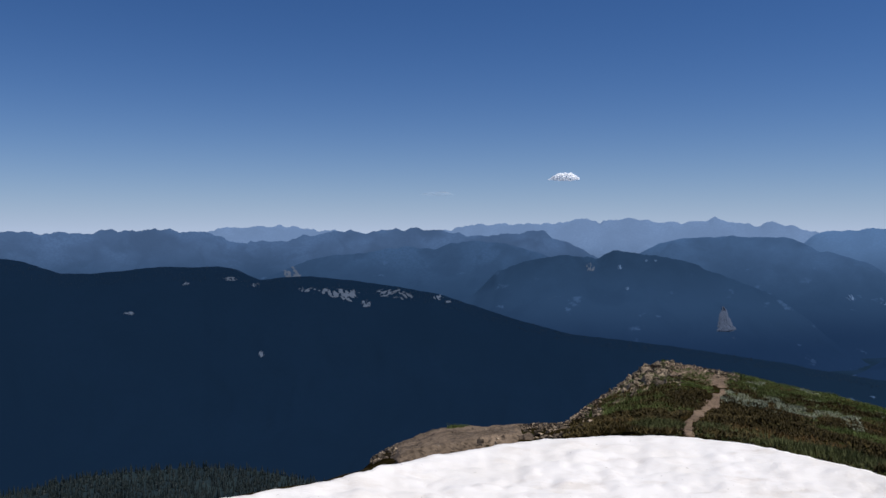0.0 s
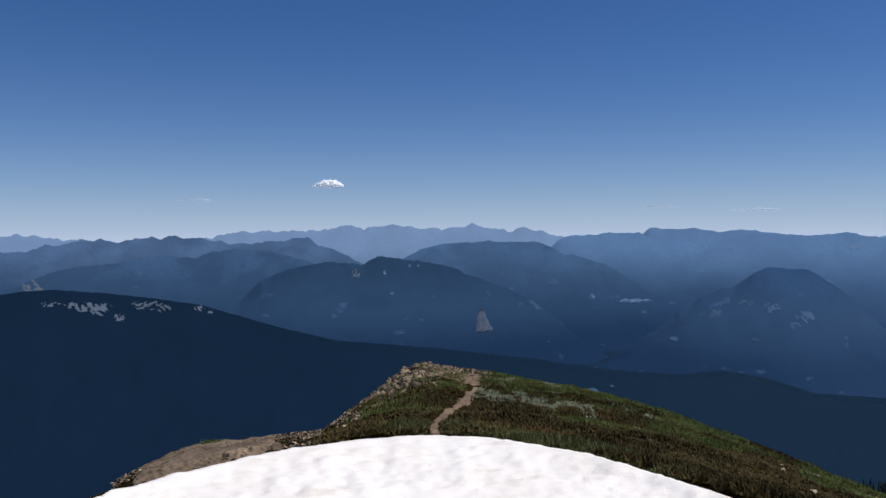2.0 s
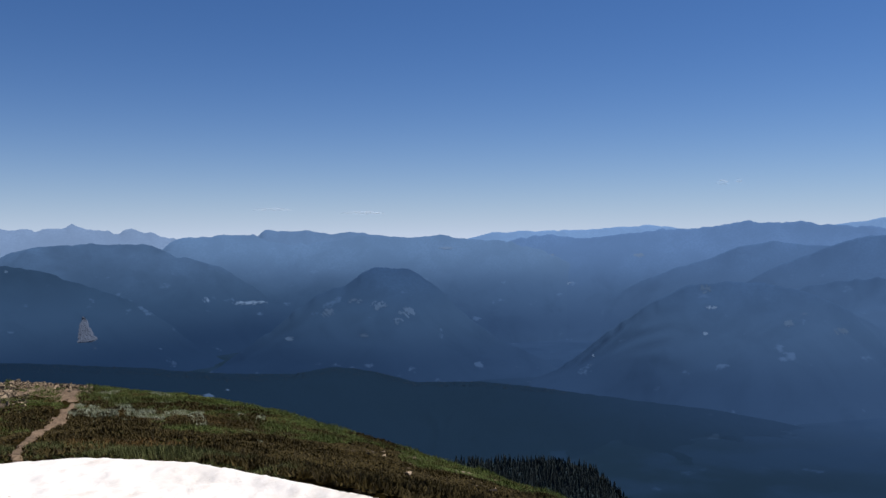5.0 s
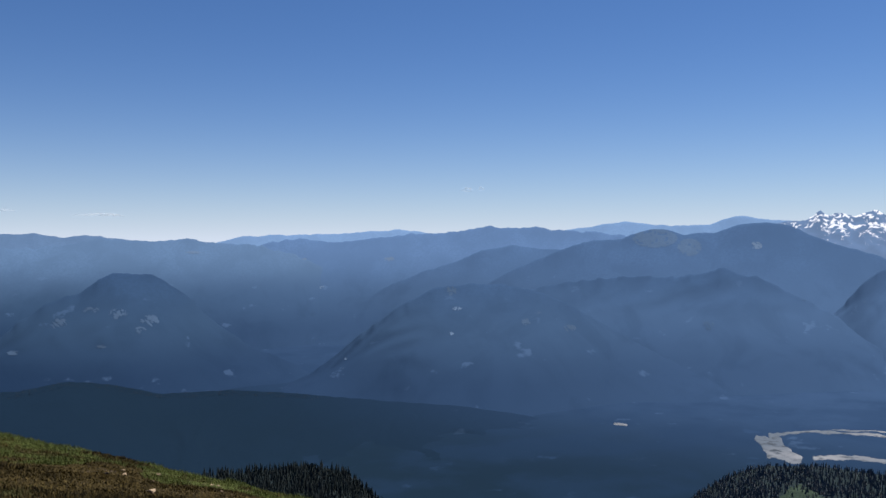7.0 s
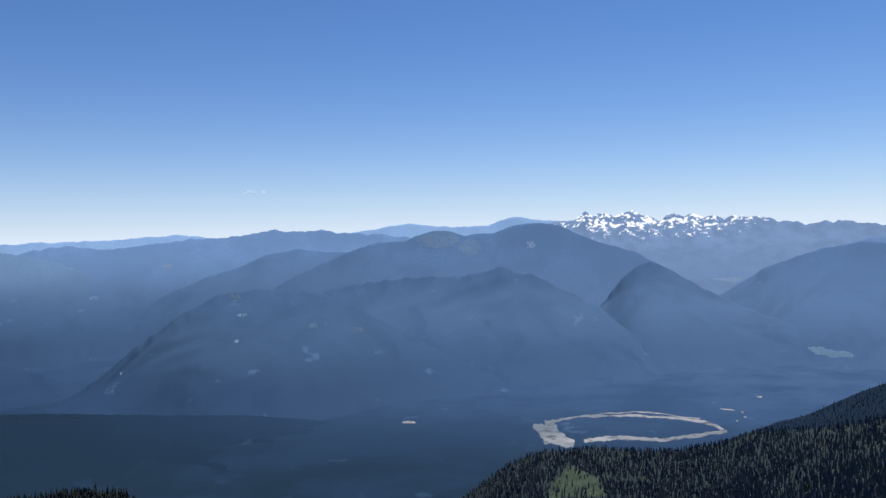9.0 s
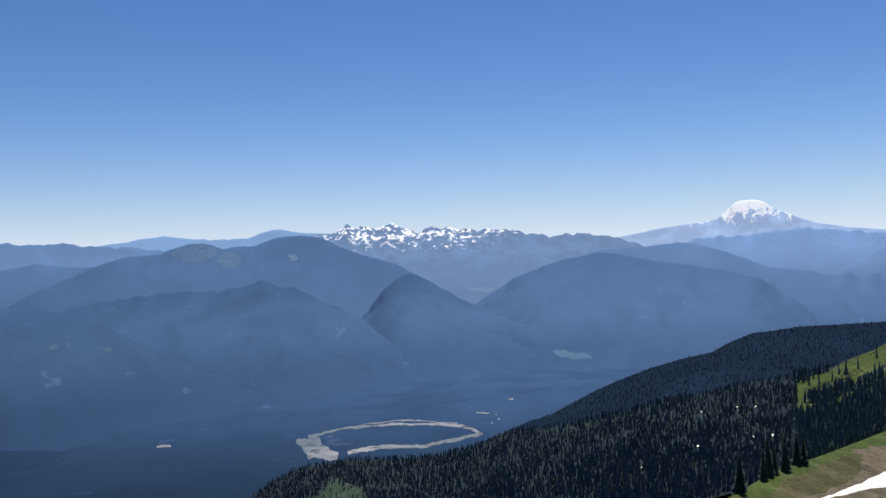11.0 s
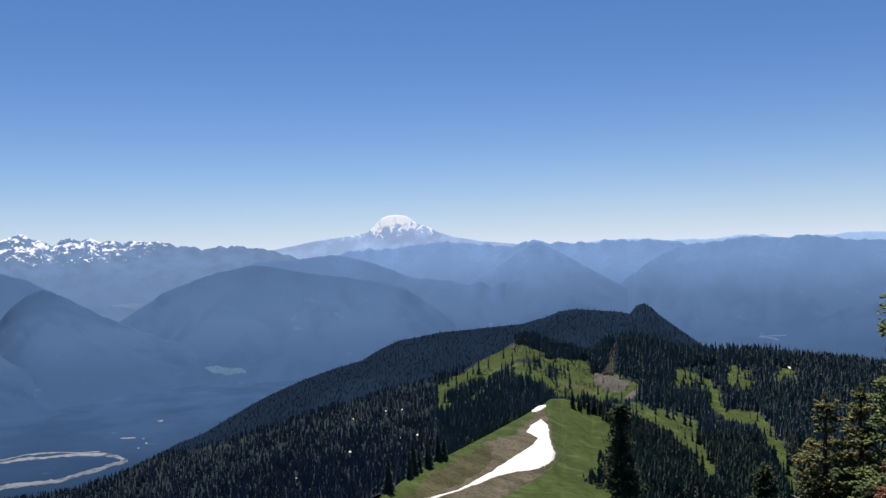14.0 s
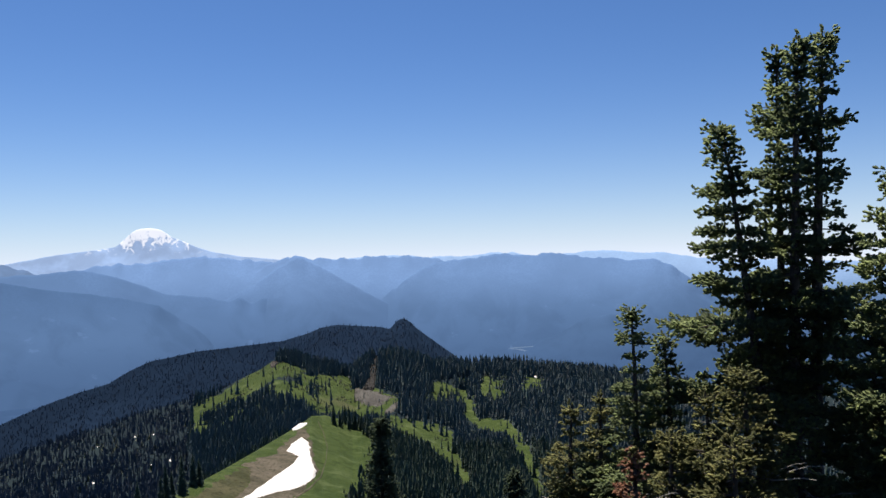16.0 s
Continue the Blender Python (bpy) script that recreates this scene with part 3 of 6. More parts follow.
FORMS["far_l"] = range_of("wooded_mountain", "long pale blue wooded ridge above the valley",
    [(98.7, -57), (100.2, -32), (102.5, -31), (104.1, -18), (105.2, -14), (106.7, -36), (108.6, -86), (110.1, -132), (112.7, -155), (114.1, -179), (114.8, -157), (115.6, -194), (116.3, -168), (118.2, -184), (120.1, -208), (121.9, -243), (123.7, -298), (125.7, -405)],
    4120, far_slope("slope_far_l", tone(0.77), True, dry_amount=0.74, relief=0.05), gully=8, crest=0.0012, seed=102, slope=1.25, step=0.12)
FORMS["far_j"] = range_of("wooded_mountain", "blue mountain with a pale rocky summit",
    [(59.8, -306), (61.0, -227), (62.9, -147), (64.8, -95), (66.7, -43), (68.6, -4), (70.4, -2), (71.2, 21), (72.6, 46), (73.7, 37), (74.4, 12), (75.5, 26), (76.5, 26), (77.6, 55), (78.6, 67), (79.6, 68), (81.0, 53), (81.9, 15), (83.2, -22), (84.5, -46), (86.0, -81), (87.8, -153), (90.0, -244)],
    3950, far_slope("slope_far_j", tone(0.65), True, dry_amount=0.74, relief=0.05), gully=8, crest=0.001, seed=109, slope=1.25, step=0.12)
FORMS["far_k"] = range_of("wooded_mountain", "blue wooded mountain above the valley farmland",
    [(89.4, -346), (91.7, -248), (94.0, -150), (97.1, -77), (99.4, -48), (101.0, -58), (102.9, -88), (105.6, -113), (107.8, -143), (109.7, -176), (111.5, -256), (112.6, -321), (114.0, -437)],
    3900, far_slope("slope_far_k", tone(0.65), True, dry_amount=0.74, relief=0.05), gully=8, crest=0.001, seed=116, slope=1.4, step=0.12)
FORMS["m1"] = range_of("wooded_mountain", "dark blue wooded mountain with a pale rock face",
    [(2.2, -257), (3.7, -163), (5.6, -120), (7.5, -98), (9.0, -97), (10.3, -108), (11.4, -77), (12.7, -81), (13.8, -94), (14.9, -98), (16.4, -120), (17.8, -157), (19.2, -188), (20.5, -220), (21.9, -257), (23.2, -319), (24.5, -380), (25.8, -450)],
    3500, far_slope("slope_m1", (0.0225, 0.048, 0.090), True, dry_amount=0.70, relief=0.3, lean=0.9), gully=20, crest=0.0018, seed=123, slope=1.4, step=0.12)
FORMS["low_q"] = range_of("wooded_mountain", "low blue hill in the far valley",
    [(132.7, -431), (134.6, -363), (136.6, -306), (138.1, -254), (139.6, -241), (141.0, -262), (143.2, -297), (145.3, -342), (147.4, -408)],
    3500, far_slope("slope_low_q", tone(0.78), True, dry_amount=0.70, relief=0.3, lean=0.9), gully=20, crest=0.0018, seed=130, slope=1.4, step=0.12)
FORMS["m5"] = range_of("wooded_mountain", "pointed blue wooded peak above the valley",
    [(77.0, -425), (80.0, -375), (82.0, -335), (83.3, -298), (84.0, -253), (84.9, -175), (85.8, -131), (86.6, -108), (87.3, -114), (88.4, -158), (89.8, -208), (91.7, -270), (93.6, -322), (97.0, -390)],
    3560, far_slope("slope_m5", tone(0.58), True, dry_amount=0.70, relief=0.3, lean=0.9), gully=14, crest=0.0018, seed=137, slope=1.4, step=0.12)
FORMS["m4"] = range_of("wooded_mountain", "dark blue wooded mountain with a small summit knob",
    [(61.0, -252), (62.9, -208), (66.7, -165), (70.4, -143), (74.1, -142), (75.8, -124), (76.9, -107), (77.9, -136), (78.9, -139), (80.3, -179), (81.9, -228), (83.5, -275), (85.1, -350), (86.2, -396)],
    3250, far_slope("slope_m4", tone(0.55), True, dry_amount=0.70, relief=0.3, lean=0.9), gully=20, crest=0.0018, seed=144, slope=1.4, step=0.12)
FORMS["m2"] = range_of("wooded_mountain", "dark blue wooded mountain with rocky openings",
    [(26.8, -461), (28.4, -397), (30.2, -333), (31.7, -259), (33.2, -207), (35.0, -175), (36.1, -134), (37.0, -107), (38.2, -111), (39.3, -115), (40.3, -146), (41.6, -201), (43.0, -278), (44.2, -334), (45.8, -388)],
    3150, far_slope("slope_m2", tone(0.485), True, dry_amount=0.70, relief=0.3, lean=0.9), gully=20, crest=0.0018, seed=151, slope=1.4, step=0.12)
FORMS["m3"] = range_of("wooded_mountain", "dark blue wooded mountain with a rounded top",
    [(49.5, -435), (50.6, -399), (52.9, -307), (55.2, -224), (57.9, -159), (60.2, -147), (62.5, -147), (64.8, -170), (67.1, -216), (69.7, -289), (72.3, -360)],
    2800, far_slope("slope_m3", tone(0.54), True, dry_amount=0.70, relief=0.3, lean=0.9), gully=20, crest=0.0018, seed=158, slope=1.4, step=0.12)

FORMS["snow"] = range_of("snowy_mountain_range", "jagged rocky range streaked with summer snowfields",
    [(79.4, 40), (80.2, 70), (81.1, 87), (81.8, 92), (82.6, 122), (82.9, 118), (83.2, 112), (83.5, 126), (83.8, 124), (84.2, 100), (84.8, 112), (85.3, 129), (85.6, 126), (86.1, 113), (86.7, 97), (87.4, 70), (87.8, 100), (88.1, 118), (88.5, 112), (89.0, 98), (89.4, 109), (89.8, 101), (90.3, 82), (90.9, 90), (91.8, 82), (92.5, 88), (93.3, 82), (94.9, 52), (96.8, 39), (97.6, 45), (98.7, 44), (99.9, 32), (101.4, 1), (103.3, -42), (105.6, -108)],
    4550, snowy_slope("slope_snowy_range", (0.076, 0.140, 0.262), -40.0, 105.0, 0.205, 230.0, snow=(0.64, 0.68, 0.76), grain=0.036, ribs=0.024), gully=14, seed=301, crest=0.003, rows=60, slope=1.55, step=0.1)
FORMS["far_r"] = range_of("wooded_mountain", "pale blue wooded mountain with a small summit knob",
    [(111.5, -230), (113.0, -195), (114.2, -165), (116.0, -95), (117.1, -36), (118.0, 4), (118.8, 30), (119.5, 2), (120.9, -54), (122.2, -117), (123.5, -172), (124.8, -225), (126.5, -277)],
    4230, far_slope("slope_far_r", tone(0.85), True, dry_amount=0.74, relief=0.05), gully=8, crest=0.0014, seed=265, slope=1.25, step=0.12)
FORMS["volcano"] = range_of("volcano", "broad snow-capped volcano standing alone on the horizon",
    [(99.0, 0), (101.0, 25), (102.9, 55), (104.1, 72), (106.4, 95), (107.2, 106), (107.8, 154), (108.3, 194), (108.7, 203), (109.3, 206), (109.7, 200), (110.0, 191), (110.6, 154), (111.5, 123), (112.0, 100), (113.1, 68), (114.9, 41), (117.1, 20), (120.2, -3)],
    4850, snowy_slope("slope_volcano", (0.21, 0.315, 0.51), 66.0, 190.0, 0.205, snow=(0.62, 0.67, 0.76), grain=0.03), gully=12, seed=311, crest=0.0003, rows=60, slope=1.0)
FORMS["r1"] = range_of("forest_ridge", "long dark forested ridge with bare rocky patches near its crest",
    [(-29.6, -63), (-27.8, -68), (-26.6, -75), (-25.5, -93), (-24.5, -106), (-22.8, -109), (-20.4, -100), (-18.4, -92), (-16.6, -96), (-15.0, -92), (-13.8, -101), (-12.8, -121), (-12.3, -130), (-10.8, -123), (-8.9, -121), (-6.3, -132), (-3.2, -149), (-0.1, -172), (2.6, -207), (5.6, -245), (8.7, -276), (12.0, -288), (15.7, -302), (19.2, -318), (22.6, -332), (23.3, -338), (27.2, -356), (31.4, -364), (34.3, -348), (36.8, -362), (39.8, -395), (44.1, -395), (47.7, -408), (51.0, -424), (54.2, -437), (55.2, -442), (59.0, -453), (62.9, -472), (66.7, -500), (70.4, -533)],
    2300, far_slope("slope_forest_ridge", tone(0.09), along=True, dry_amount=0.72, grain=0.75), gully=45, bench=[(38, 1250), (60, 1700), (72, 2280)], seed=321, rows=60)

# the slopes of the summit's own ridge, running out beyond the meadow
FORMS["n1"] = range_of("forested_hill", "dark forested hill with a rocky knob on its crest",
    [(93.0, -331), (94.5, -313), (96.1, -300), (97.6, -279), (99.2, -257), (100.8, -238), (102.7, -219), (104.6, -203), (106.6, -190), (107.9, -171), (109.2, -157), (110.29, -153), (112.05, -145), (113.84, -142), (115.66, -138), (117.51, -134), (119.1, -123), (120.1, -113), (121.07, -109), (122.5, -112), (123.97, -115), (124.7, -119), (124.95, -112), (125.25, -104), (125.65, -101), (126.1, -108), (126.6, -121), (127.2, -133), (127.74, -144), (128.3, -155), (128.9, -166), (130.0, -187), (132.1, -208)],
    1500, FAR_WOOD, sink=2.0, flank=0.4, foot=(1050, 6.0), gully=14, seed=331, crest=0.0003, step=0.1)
FORMS["n2"] = range_of("forested_slope", "dark fir forest on the slope below the meadow",
    [(71.6, -326), (73.2, -307), (75.1, -286), (76.7, -266), (78.3, -252), (79.4, -245), (80.9, -243), (82.8, -240), (84.7, -242), (86.5, -242), (88.3, -241), (91.2, -228), (93.0, -214), (94.9, -212), (96.8, -206), (99.2, -198), (101.5, -185), (103.8, -176), (106.1, -167), (108.4, -155), (110.7, -147), (112.5, -140), (114.4, -130), (115.8, -118)],
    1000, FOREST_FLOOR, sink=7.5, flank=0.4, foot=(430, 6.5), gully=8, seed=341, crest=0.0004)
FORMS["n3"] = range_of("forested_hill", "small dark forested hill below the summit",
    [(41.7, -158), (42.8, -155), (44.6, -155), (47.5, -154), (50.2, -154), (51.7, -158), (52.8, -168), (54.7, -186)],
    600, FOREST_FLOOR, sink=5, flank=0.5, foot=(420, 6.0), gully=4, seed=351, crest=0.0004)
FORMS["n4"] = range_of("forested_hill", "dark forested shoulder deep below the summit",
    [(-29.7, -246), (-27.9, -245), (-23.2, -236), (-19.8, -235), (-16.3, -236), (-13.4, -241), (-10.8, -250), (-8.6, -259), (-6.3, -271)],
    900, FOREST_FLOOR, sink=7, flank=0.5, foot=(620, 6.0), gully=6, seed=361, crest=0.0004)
FORMS["n5"] = range_of("forested_hill", "fir-covered hillside with grassy openings",
    [(121.2, -104), (122.7, -92), (123.5, -86), (124.7, -85), (125.8, -87), (128.1, -96), (130.0, -97), (132.7, -96), (135.0, -99), (137.3, -101), (139.5, -106), (145.6, -118), (150.7, -121), (156.0, -122)],
    800, MEADOW, woods=FOREST_FLOOR, sink=4, flank=8.0, foot=(260, 10.0), gully=5, seed=371, crest=0.0004, step=0.07, rows=120)
FORMS["grassy"] = range_of("grassy_hill", "green grassy hill with firs along its top",
    [(111.6, -115), (113.1, -108), (114.5, -98), (116.0, -90), (116.9, -82), (117.5, -81), (119.7, -87), (121.2, -93), (122.7, -103)],
    740, MEADOW, category="hill", woods=FOREST_FLOOR, flank=8.0, foot=(430, 6.5), gully=3, seed=381, crest=0.0004, step=0.06, rows=90)
SHOULDER = [(110.1, -14.7), (111.9, -13.95), (113.7, -13.16), (115.5, -12.31), (117.4, -11.36), (118.9, -10.53), (120.2, -10.05), (121.1, -10.02), (122.7, -10.35), (124.9, -10.62), (128.8, -11.46)]
SHOULDER_R = [(99, 150), (104, 170), (108, 200), (112, 270), (116, 360), (120, 450), (122, 460), (126, 400), (130, 330)]
spine = [(99.0, -20.6), (103.0, -18.6), (107.0, -16.6)] + [q for q in SHOULDER if q[0] < 119] + [(119.3, -10.25), (120.2, -10.25), (121.1, -10.5), (122.6, -11.15), (123.8, -11.9), (125.0, -13.0), (126.0, -14.3), (127.0, -15.8), (128.5, -18.5), (131.0, -21.0)]


def shoulder_form():
    b = np.arange(99, 131, 0.1)
    r_c, el_c = table(SHOULDER_R, 1, b), table(spine, 1, b)
    v = np.linspace(0, 1, 50)
    r = r_c[:, None] + (120 - r_c[:, None]) * v
    el = el_c[:, None] + (-21.0 - el_c[:, None]) * v ** 1.2
    z = EYE + r * np.tan(np.radians(el)) - 0.9 * fbm(b[:, None] * 0.9, r / 22, 77, 4) * np.minimum(v * 6, 1)
    form = Slope()
    form.b, form.v, form.top = b, v, polar(b[:, None], r, z)
    back = np.array([0.02, 0.06, 0.2, 0.5, 1.0])
    rb, zb = r_c[:, None] + 260 * back, form.top[:, :1, 2] - 190 * back
    form.points = np.concatenate([polar(b[:, None], rb, zb)[:, ::-1], form.top], 1)
    return form


FORMS["shoulder"] = shoulder_form()
tagged(new("meadow_ridge", FORMS["shoulder"].mesh("meadow_ridge", MEADOW)), "green alpine meadow ridge with bare brown soil beside old snow", "meadow", kind="structure")

# near ground: bearing, angle and distance of the snow's edge, angle and distance of the brow behind it
BROW = [(-180, -24, 4.0, -26, 9), (-60, -20, 4.2, -22, 9), (-30, -18.5, 4.8, -20, 10), (-9, -16.2, 5.6, -18.0, 10), (-6.5, -15.7, 5.8, -16.4, 11), (-5, -15.4, 6.0, -15.25, 13),
        (-1, -14.7, 6.4, -13.66, 14), (4.6, -13.84, 6.9, -13.1, 15), (8.0, -13.5, 7.1, -12.95, 16), (10.8, -13.26, 7.3, -10.9, 21),
        (13.1, -13.18, 7.4, -9.05, 24), (14.3, -13.16, 7.4, -8.55, 25), (18.5, -13.18, 7.4, -9.05, 25), (25.6, -14.07, 6.9, -10.2, 22),
        (31, -15.3, 6.2, -11.5, 19), (36.8, -16.6, 5.4, -13.35, 17), (44, -18.0, 4.8, -15.5, 15), (48.3, -19, 4.6, -16.8, 14), (60, -20, 4.2, -19.5, 12),
        (125, -22, 3.5, -20, 12), (138, -22, 3.5, -16.5, 17), (160, -22, 3.5, -15.0, 20), (180, -24, 4.0, -26, 9)]


def near_ground(b, r):
    el_e, r_e, el_s, r_s = (table(BROW, c, b) for c in (1, 2, 3, 4))
    z_e = EYE + r_e * np.tan(np.radians(el_e)) - 0.05
    inner = (z_e + 0.05) * np.clip((r - 1.2) / (r_e - 1.2), 0, 1) ** 1.6
    q = np.clip((r - r_e) / (r_s - r_e), 0, 1)
    mid = EYE + r * np.tan(np.radians(el_e + (el_s - el_e) * q ** 0.8))
    far = r - r_s
    past = EYE + r * np.tan(np.radians(el_s)) - 0.012 * far ** 2
    z = np.where(r < r_e, inner, np.where(r < r_s, mid, past))
    reach = 16.0
    z_turn = EYE + (r_s + reach) * np.tan(np.radians(el_s)) - 0.012 * reach ** 2
    z = np.where(far > reach, z_turn - 0.45 * (far - reach), z)
    return z


def ground_height(b, r):
    z = near_ground(b, r)
    bump = (fbm(b * r * 0.02, r * 0.9, 5, 4) - 0.5)
    z = z + bump * 0.22 * smooth(6.5, 9, r) * (1 - smooth(20, 24, r) * 0.5)
    z = z - 0.3 * (1 - smooth(-0.5, 0.1, r - table(BROW, 2, b)))
    valley = FLOOR + 0.8 * (fbm(b * 0.15, r / 300, 8, 4) - 0.5)
    return np.maximum(z, valley)


def ground_sheet():
    b = np.concatenate([np.arange(-180, -32, 2.0), np.arange(-32, 160, 0.45), np.arange(160, 180, 2.0)])
    r = np.concatenate([[0.001], np.linspace(0.6, 4, 10), np.linspace(4.15, 32, 120), np.geomspace(33, 4945, 60)])
    z = ground_height(b[:, None], r[None, :])
    p = polar(b[:, None], r[None, :], z)
    return mesh_of("ground", p.reshape(-1, 3), grid_faces(len(b), len(r), wrap=True)[:, ::-1], (GROUND,), smooth_shade=True)


tagged(new("ground", ground_sheet()), "summit ground of dry heather and soil falling to wooded valleys", "ground", kind="structure")


def snow_patch():
    """Old snow round the camera, cupped by the sun, thick at its rim."""
    b = np.concatenate([np.arange(-180, -40, 2.0), np.arange(-40, 60, 0.25), np.arange(60, 180, 2.0)])
    s = np.concatenate([np.linspace(0.0002, 0.1, 4), np.linspace(0.12, 0.98, 120), [0.99, 1.0, 1.008, 1.012]])
    r_e = table(BROW, 2, b)[:, None] * (1 + 0.02 * (fbm(b * 0.5, 0 * b, 21, 3)[:, None] - 0.5))
    r = r_e * s
    z_e = EYE + r_e * np.tan(np.radians(table(BROW, 1, b)))[:, None]
    z = z_e * np.clip((r - 1.2) / (r_e - 1.2), 0, 1) ** 1.6
    x, y = r * np.sin(np.radians(b))[:, None], r * np.cos(np.radians(b))[:, None]
    cups = 0.45 * fbm(x * 2.6, y * 3.4, 31, 3) + 0.55 * fbm(x * 5.5, y * 8.0, 33, 3)
    z = z - 0.085 * (1 - np.abs(2 * cups - 1)) * (1 - 0.6 * smooth(0.9, 1.0, s))
    z = z - np.where(s > 0.985, (s - 0.985) * 14, 0)
    p = np.stack([x, y, z + 0.05], -1)
    return mesh_of("snow_patch", p.reshape(-1, 3), grid_faces(len(b), len(s), wrap=True)[:, ::-1], (SNOW,), smooth_shade=True)


tagged(new("snow_patch", snow_patch()), "sunlit patch of old white snow with shallow melt hollows", "snow", kind="structure")


# ---- river, fields and bare places in the valleys ----
def band(name, label, category, line, mat, lift, form=None, ragged=0.25, seed=3, kind="structure", across=9):
    """A strip of gravel, soil, snow or path laid on the land along a line of (bearing, angle, width in degrees); thick at its rim."""
    t = np.linspace(0, len(line) - 1, max(40, 14 * len(line)))
    col = [np.interp(t, np.arange(len(line)), [q[c] for q in line]) for c in range(3)]
    u = np.linspace(-1, 1, across)
    db, de = np.gradient(col[0]) * np.cos(np.radians(col[1])), np.gradient(col[1])
    n = np.hypot(db, de) + 1e-9
    rag = 1 + ragged * (fbm(t * 1.7, t * 0, seed, 3) - 0.5) * 2
    rag2 = 1 + ragged * (fbm(t * 1.7, t * 0 + 9, seed + 4, 3) - 0.5) * 2
    w = np.where(u[None, :] < 0, rag[:, None], rag2[:, None]) * col[2][:, None] * 0.5 * u[None, :]
    b, el = col[0][:, None] - w * (de / n)[:, None], col[1][:, None] + w * (db / n)[:, None]
    if form is None:
        r = (FLOOR + lift - EYE) / np.tan(np.radians(el))
        p = polar(b, r, np.full_like(r, FLOOR + lift))
    else:
        v = np.array([[form.down(bb, ee) for bb, ee in zip(rb, re)] for rb, re in zip(b, el)])
        p = form.at(b, v)
        p[..., 2] += lift * (1 - 0.5 * fbm(b * 3, el * 6, seed + 8, 3))
    p[:, [0, -1], 2] -= lift * 1.2
    p[[0, -1], :, 2] -= lift * 1.2
    me = mesh_of(name, p.reshape(-1, 3), grid_faces(len(t), across), (mat,), smooth_shade=True)
    return tagged(new(name, me), label, category, kind=kind)


band("gravel_bar", "wide pale gravel bar at the river bend", "gravel", [(78.8, -12.55, 0.25), (79.35, -12.76, 0.78), (79.83, -13.02, 1.32), (80.31, -13.31, 1.11), (80.87, -13.55, 0.78), (81.56, -13.71, 0.39)], GRAVEL_BAR, 1.0, ragged=0.35, across=11)
band("river", "braided pale far arm of the river loop in the valley floor", "river",
     [(79.6, -12.37, 0.29), (80.25, -12.26, 0.27), (80.94, -12.14, 0.11), (81.74, -11.99, 0.13), (82.58, -11.91, 0.18), (83.17, -11.92, 0.20), (83.85, -11.89, 0.07), (84.62, -11.87, 0.11), (85.41, -11.83, 0.18), (85.84, -11.82, 0.22), (86.54, -11.92, 0.09), (87.43, -11.89, 0.15), (88.33, -11.93, 0.13), (89.14, -12.01, 0.18), (89.95, -12.08, 0.15), (90.59, -12.27, 0.20), (91.32, -12.6, 0.20)], GRAVEL_BAR, 1.0, across=7, ragged=0.8)
band("river", "pale near arm of the river loop in the valley floor", "river",
     [(91.41, -12.6, 0.22), (90.95, -12.71, 0.27), (90.39, -12.78, 0.20), (89.75, -12.94, 0.24), (88.84, -13.11, 0.18), (87.93, -13.24, 0.22), (87.21, -13.35, 0.20), (86.68, -13.32, 0.29), (85.8, -13.29, 0.22), (84.93, -13.27, 0.24), (84.15, -13.32, 0.27), (83.38, -13.38, 0.29), (82.7, -13.47, 0.29), (82.2, -13.55, 0.20)], GRAVEL_BAR, 1.0, across=7, ragged=0.7, seed=5)
band("river_channel", "thin pale side channel of the braided river", "river", [(83.26, -11.75, 0.05), (84.46, -11.72, 0.11), (85.68, -11.59, 0.05), (86.55, -11.63, 0.12), (87.44, -11.69, 0.05), (88.69, -11.89, 0.09), (89.78, -11.9, 0.05)], GRAVEL_BAR, 0.8, across=5, ragged=0.9, seed=9)
band("clearing", "tiny pale clearing with roofs on the valley floor", "clearing", [(90.99, -11.25, 0.05), (91.45, -11.28, 0.09), (91.91, -11.31, 0.05)], GRAVEL_BAR, 0.8, across=3, seed=60, ragged=0.4)
band("clearing", "tiny pale clearing with roofs on the valley floor", "clearing", [(92.28, -11.39, 0.11), (92.37, -11.4, 0.18), (92.46, -11.41, 0.11)], GRAVEL_BAR, 0.8, across=3, seed=61, ragged=0.4)
band("clearing", "tiny pale clearing with roofs on the valley floor", "clearing", [(92.47, -11.7, 0.09), (92.55, -11.7, 0.14), (92.62, -11.71, 0.09)], GRAVEL_BAR, 0.8, across=3, seed=62, ragged=0.4)
band("clearing", "tiny pale clearing with roofs on the valley floor", "clearing", [(91.98, -11.96, 0.06), (92.06, -11.96, 0.11), (92.13, -11.97, 0.06)], GRAVEL_BAR, 0.8, across=3, seed=63, ragged=0.4)
band("clearing", "tiny pale clearing with roofs on the valley floor", "clearing", [(93.24, -10.39, 0.11), (93.41, -10.4, 0.18), (93.58, -10.41, 0.11)], GRAVEL_BAR, 0.8, across=3, seed=64, ragged=0.4)
band("clearing", "faint pale cut strip in the valley woods", "clearing", [(77.77, -9.54, 0.36), (78.4, -9.4, 0.61), (79.04, -9.33, 0.54), (79.8, -9.75, 0.25)], VALLEY_OPENING, 0.8, ragged=0.6, seed=71)
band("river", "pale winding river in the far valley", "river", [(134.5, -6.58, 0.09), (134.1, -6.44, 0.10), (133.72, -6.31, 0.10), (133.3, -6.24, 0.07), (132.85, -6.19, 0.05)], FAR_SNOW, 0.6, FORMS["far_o"])
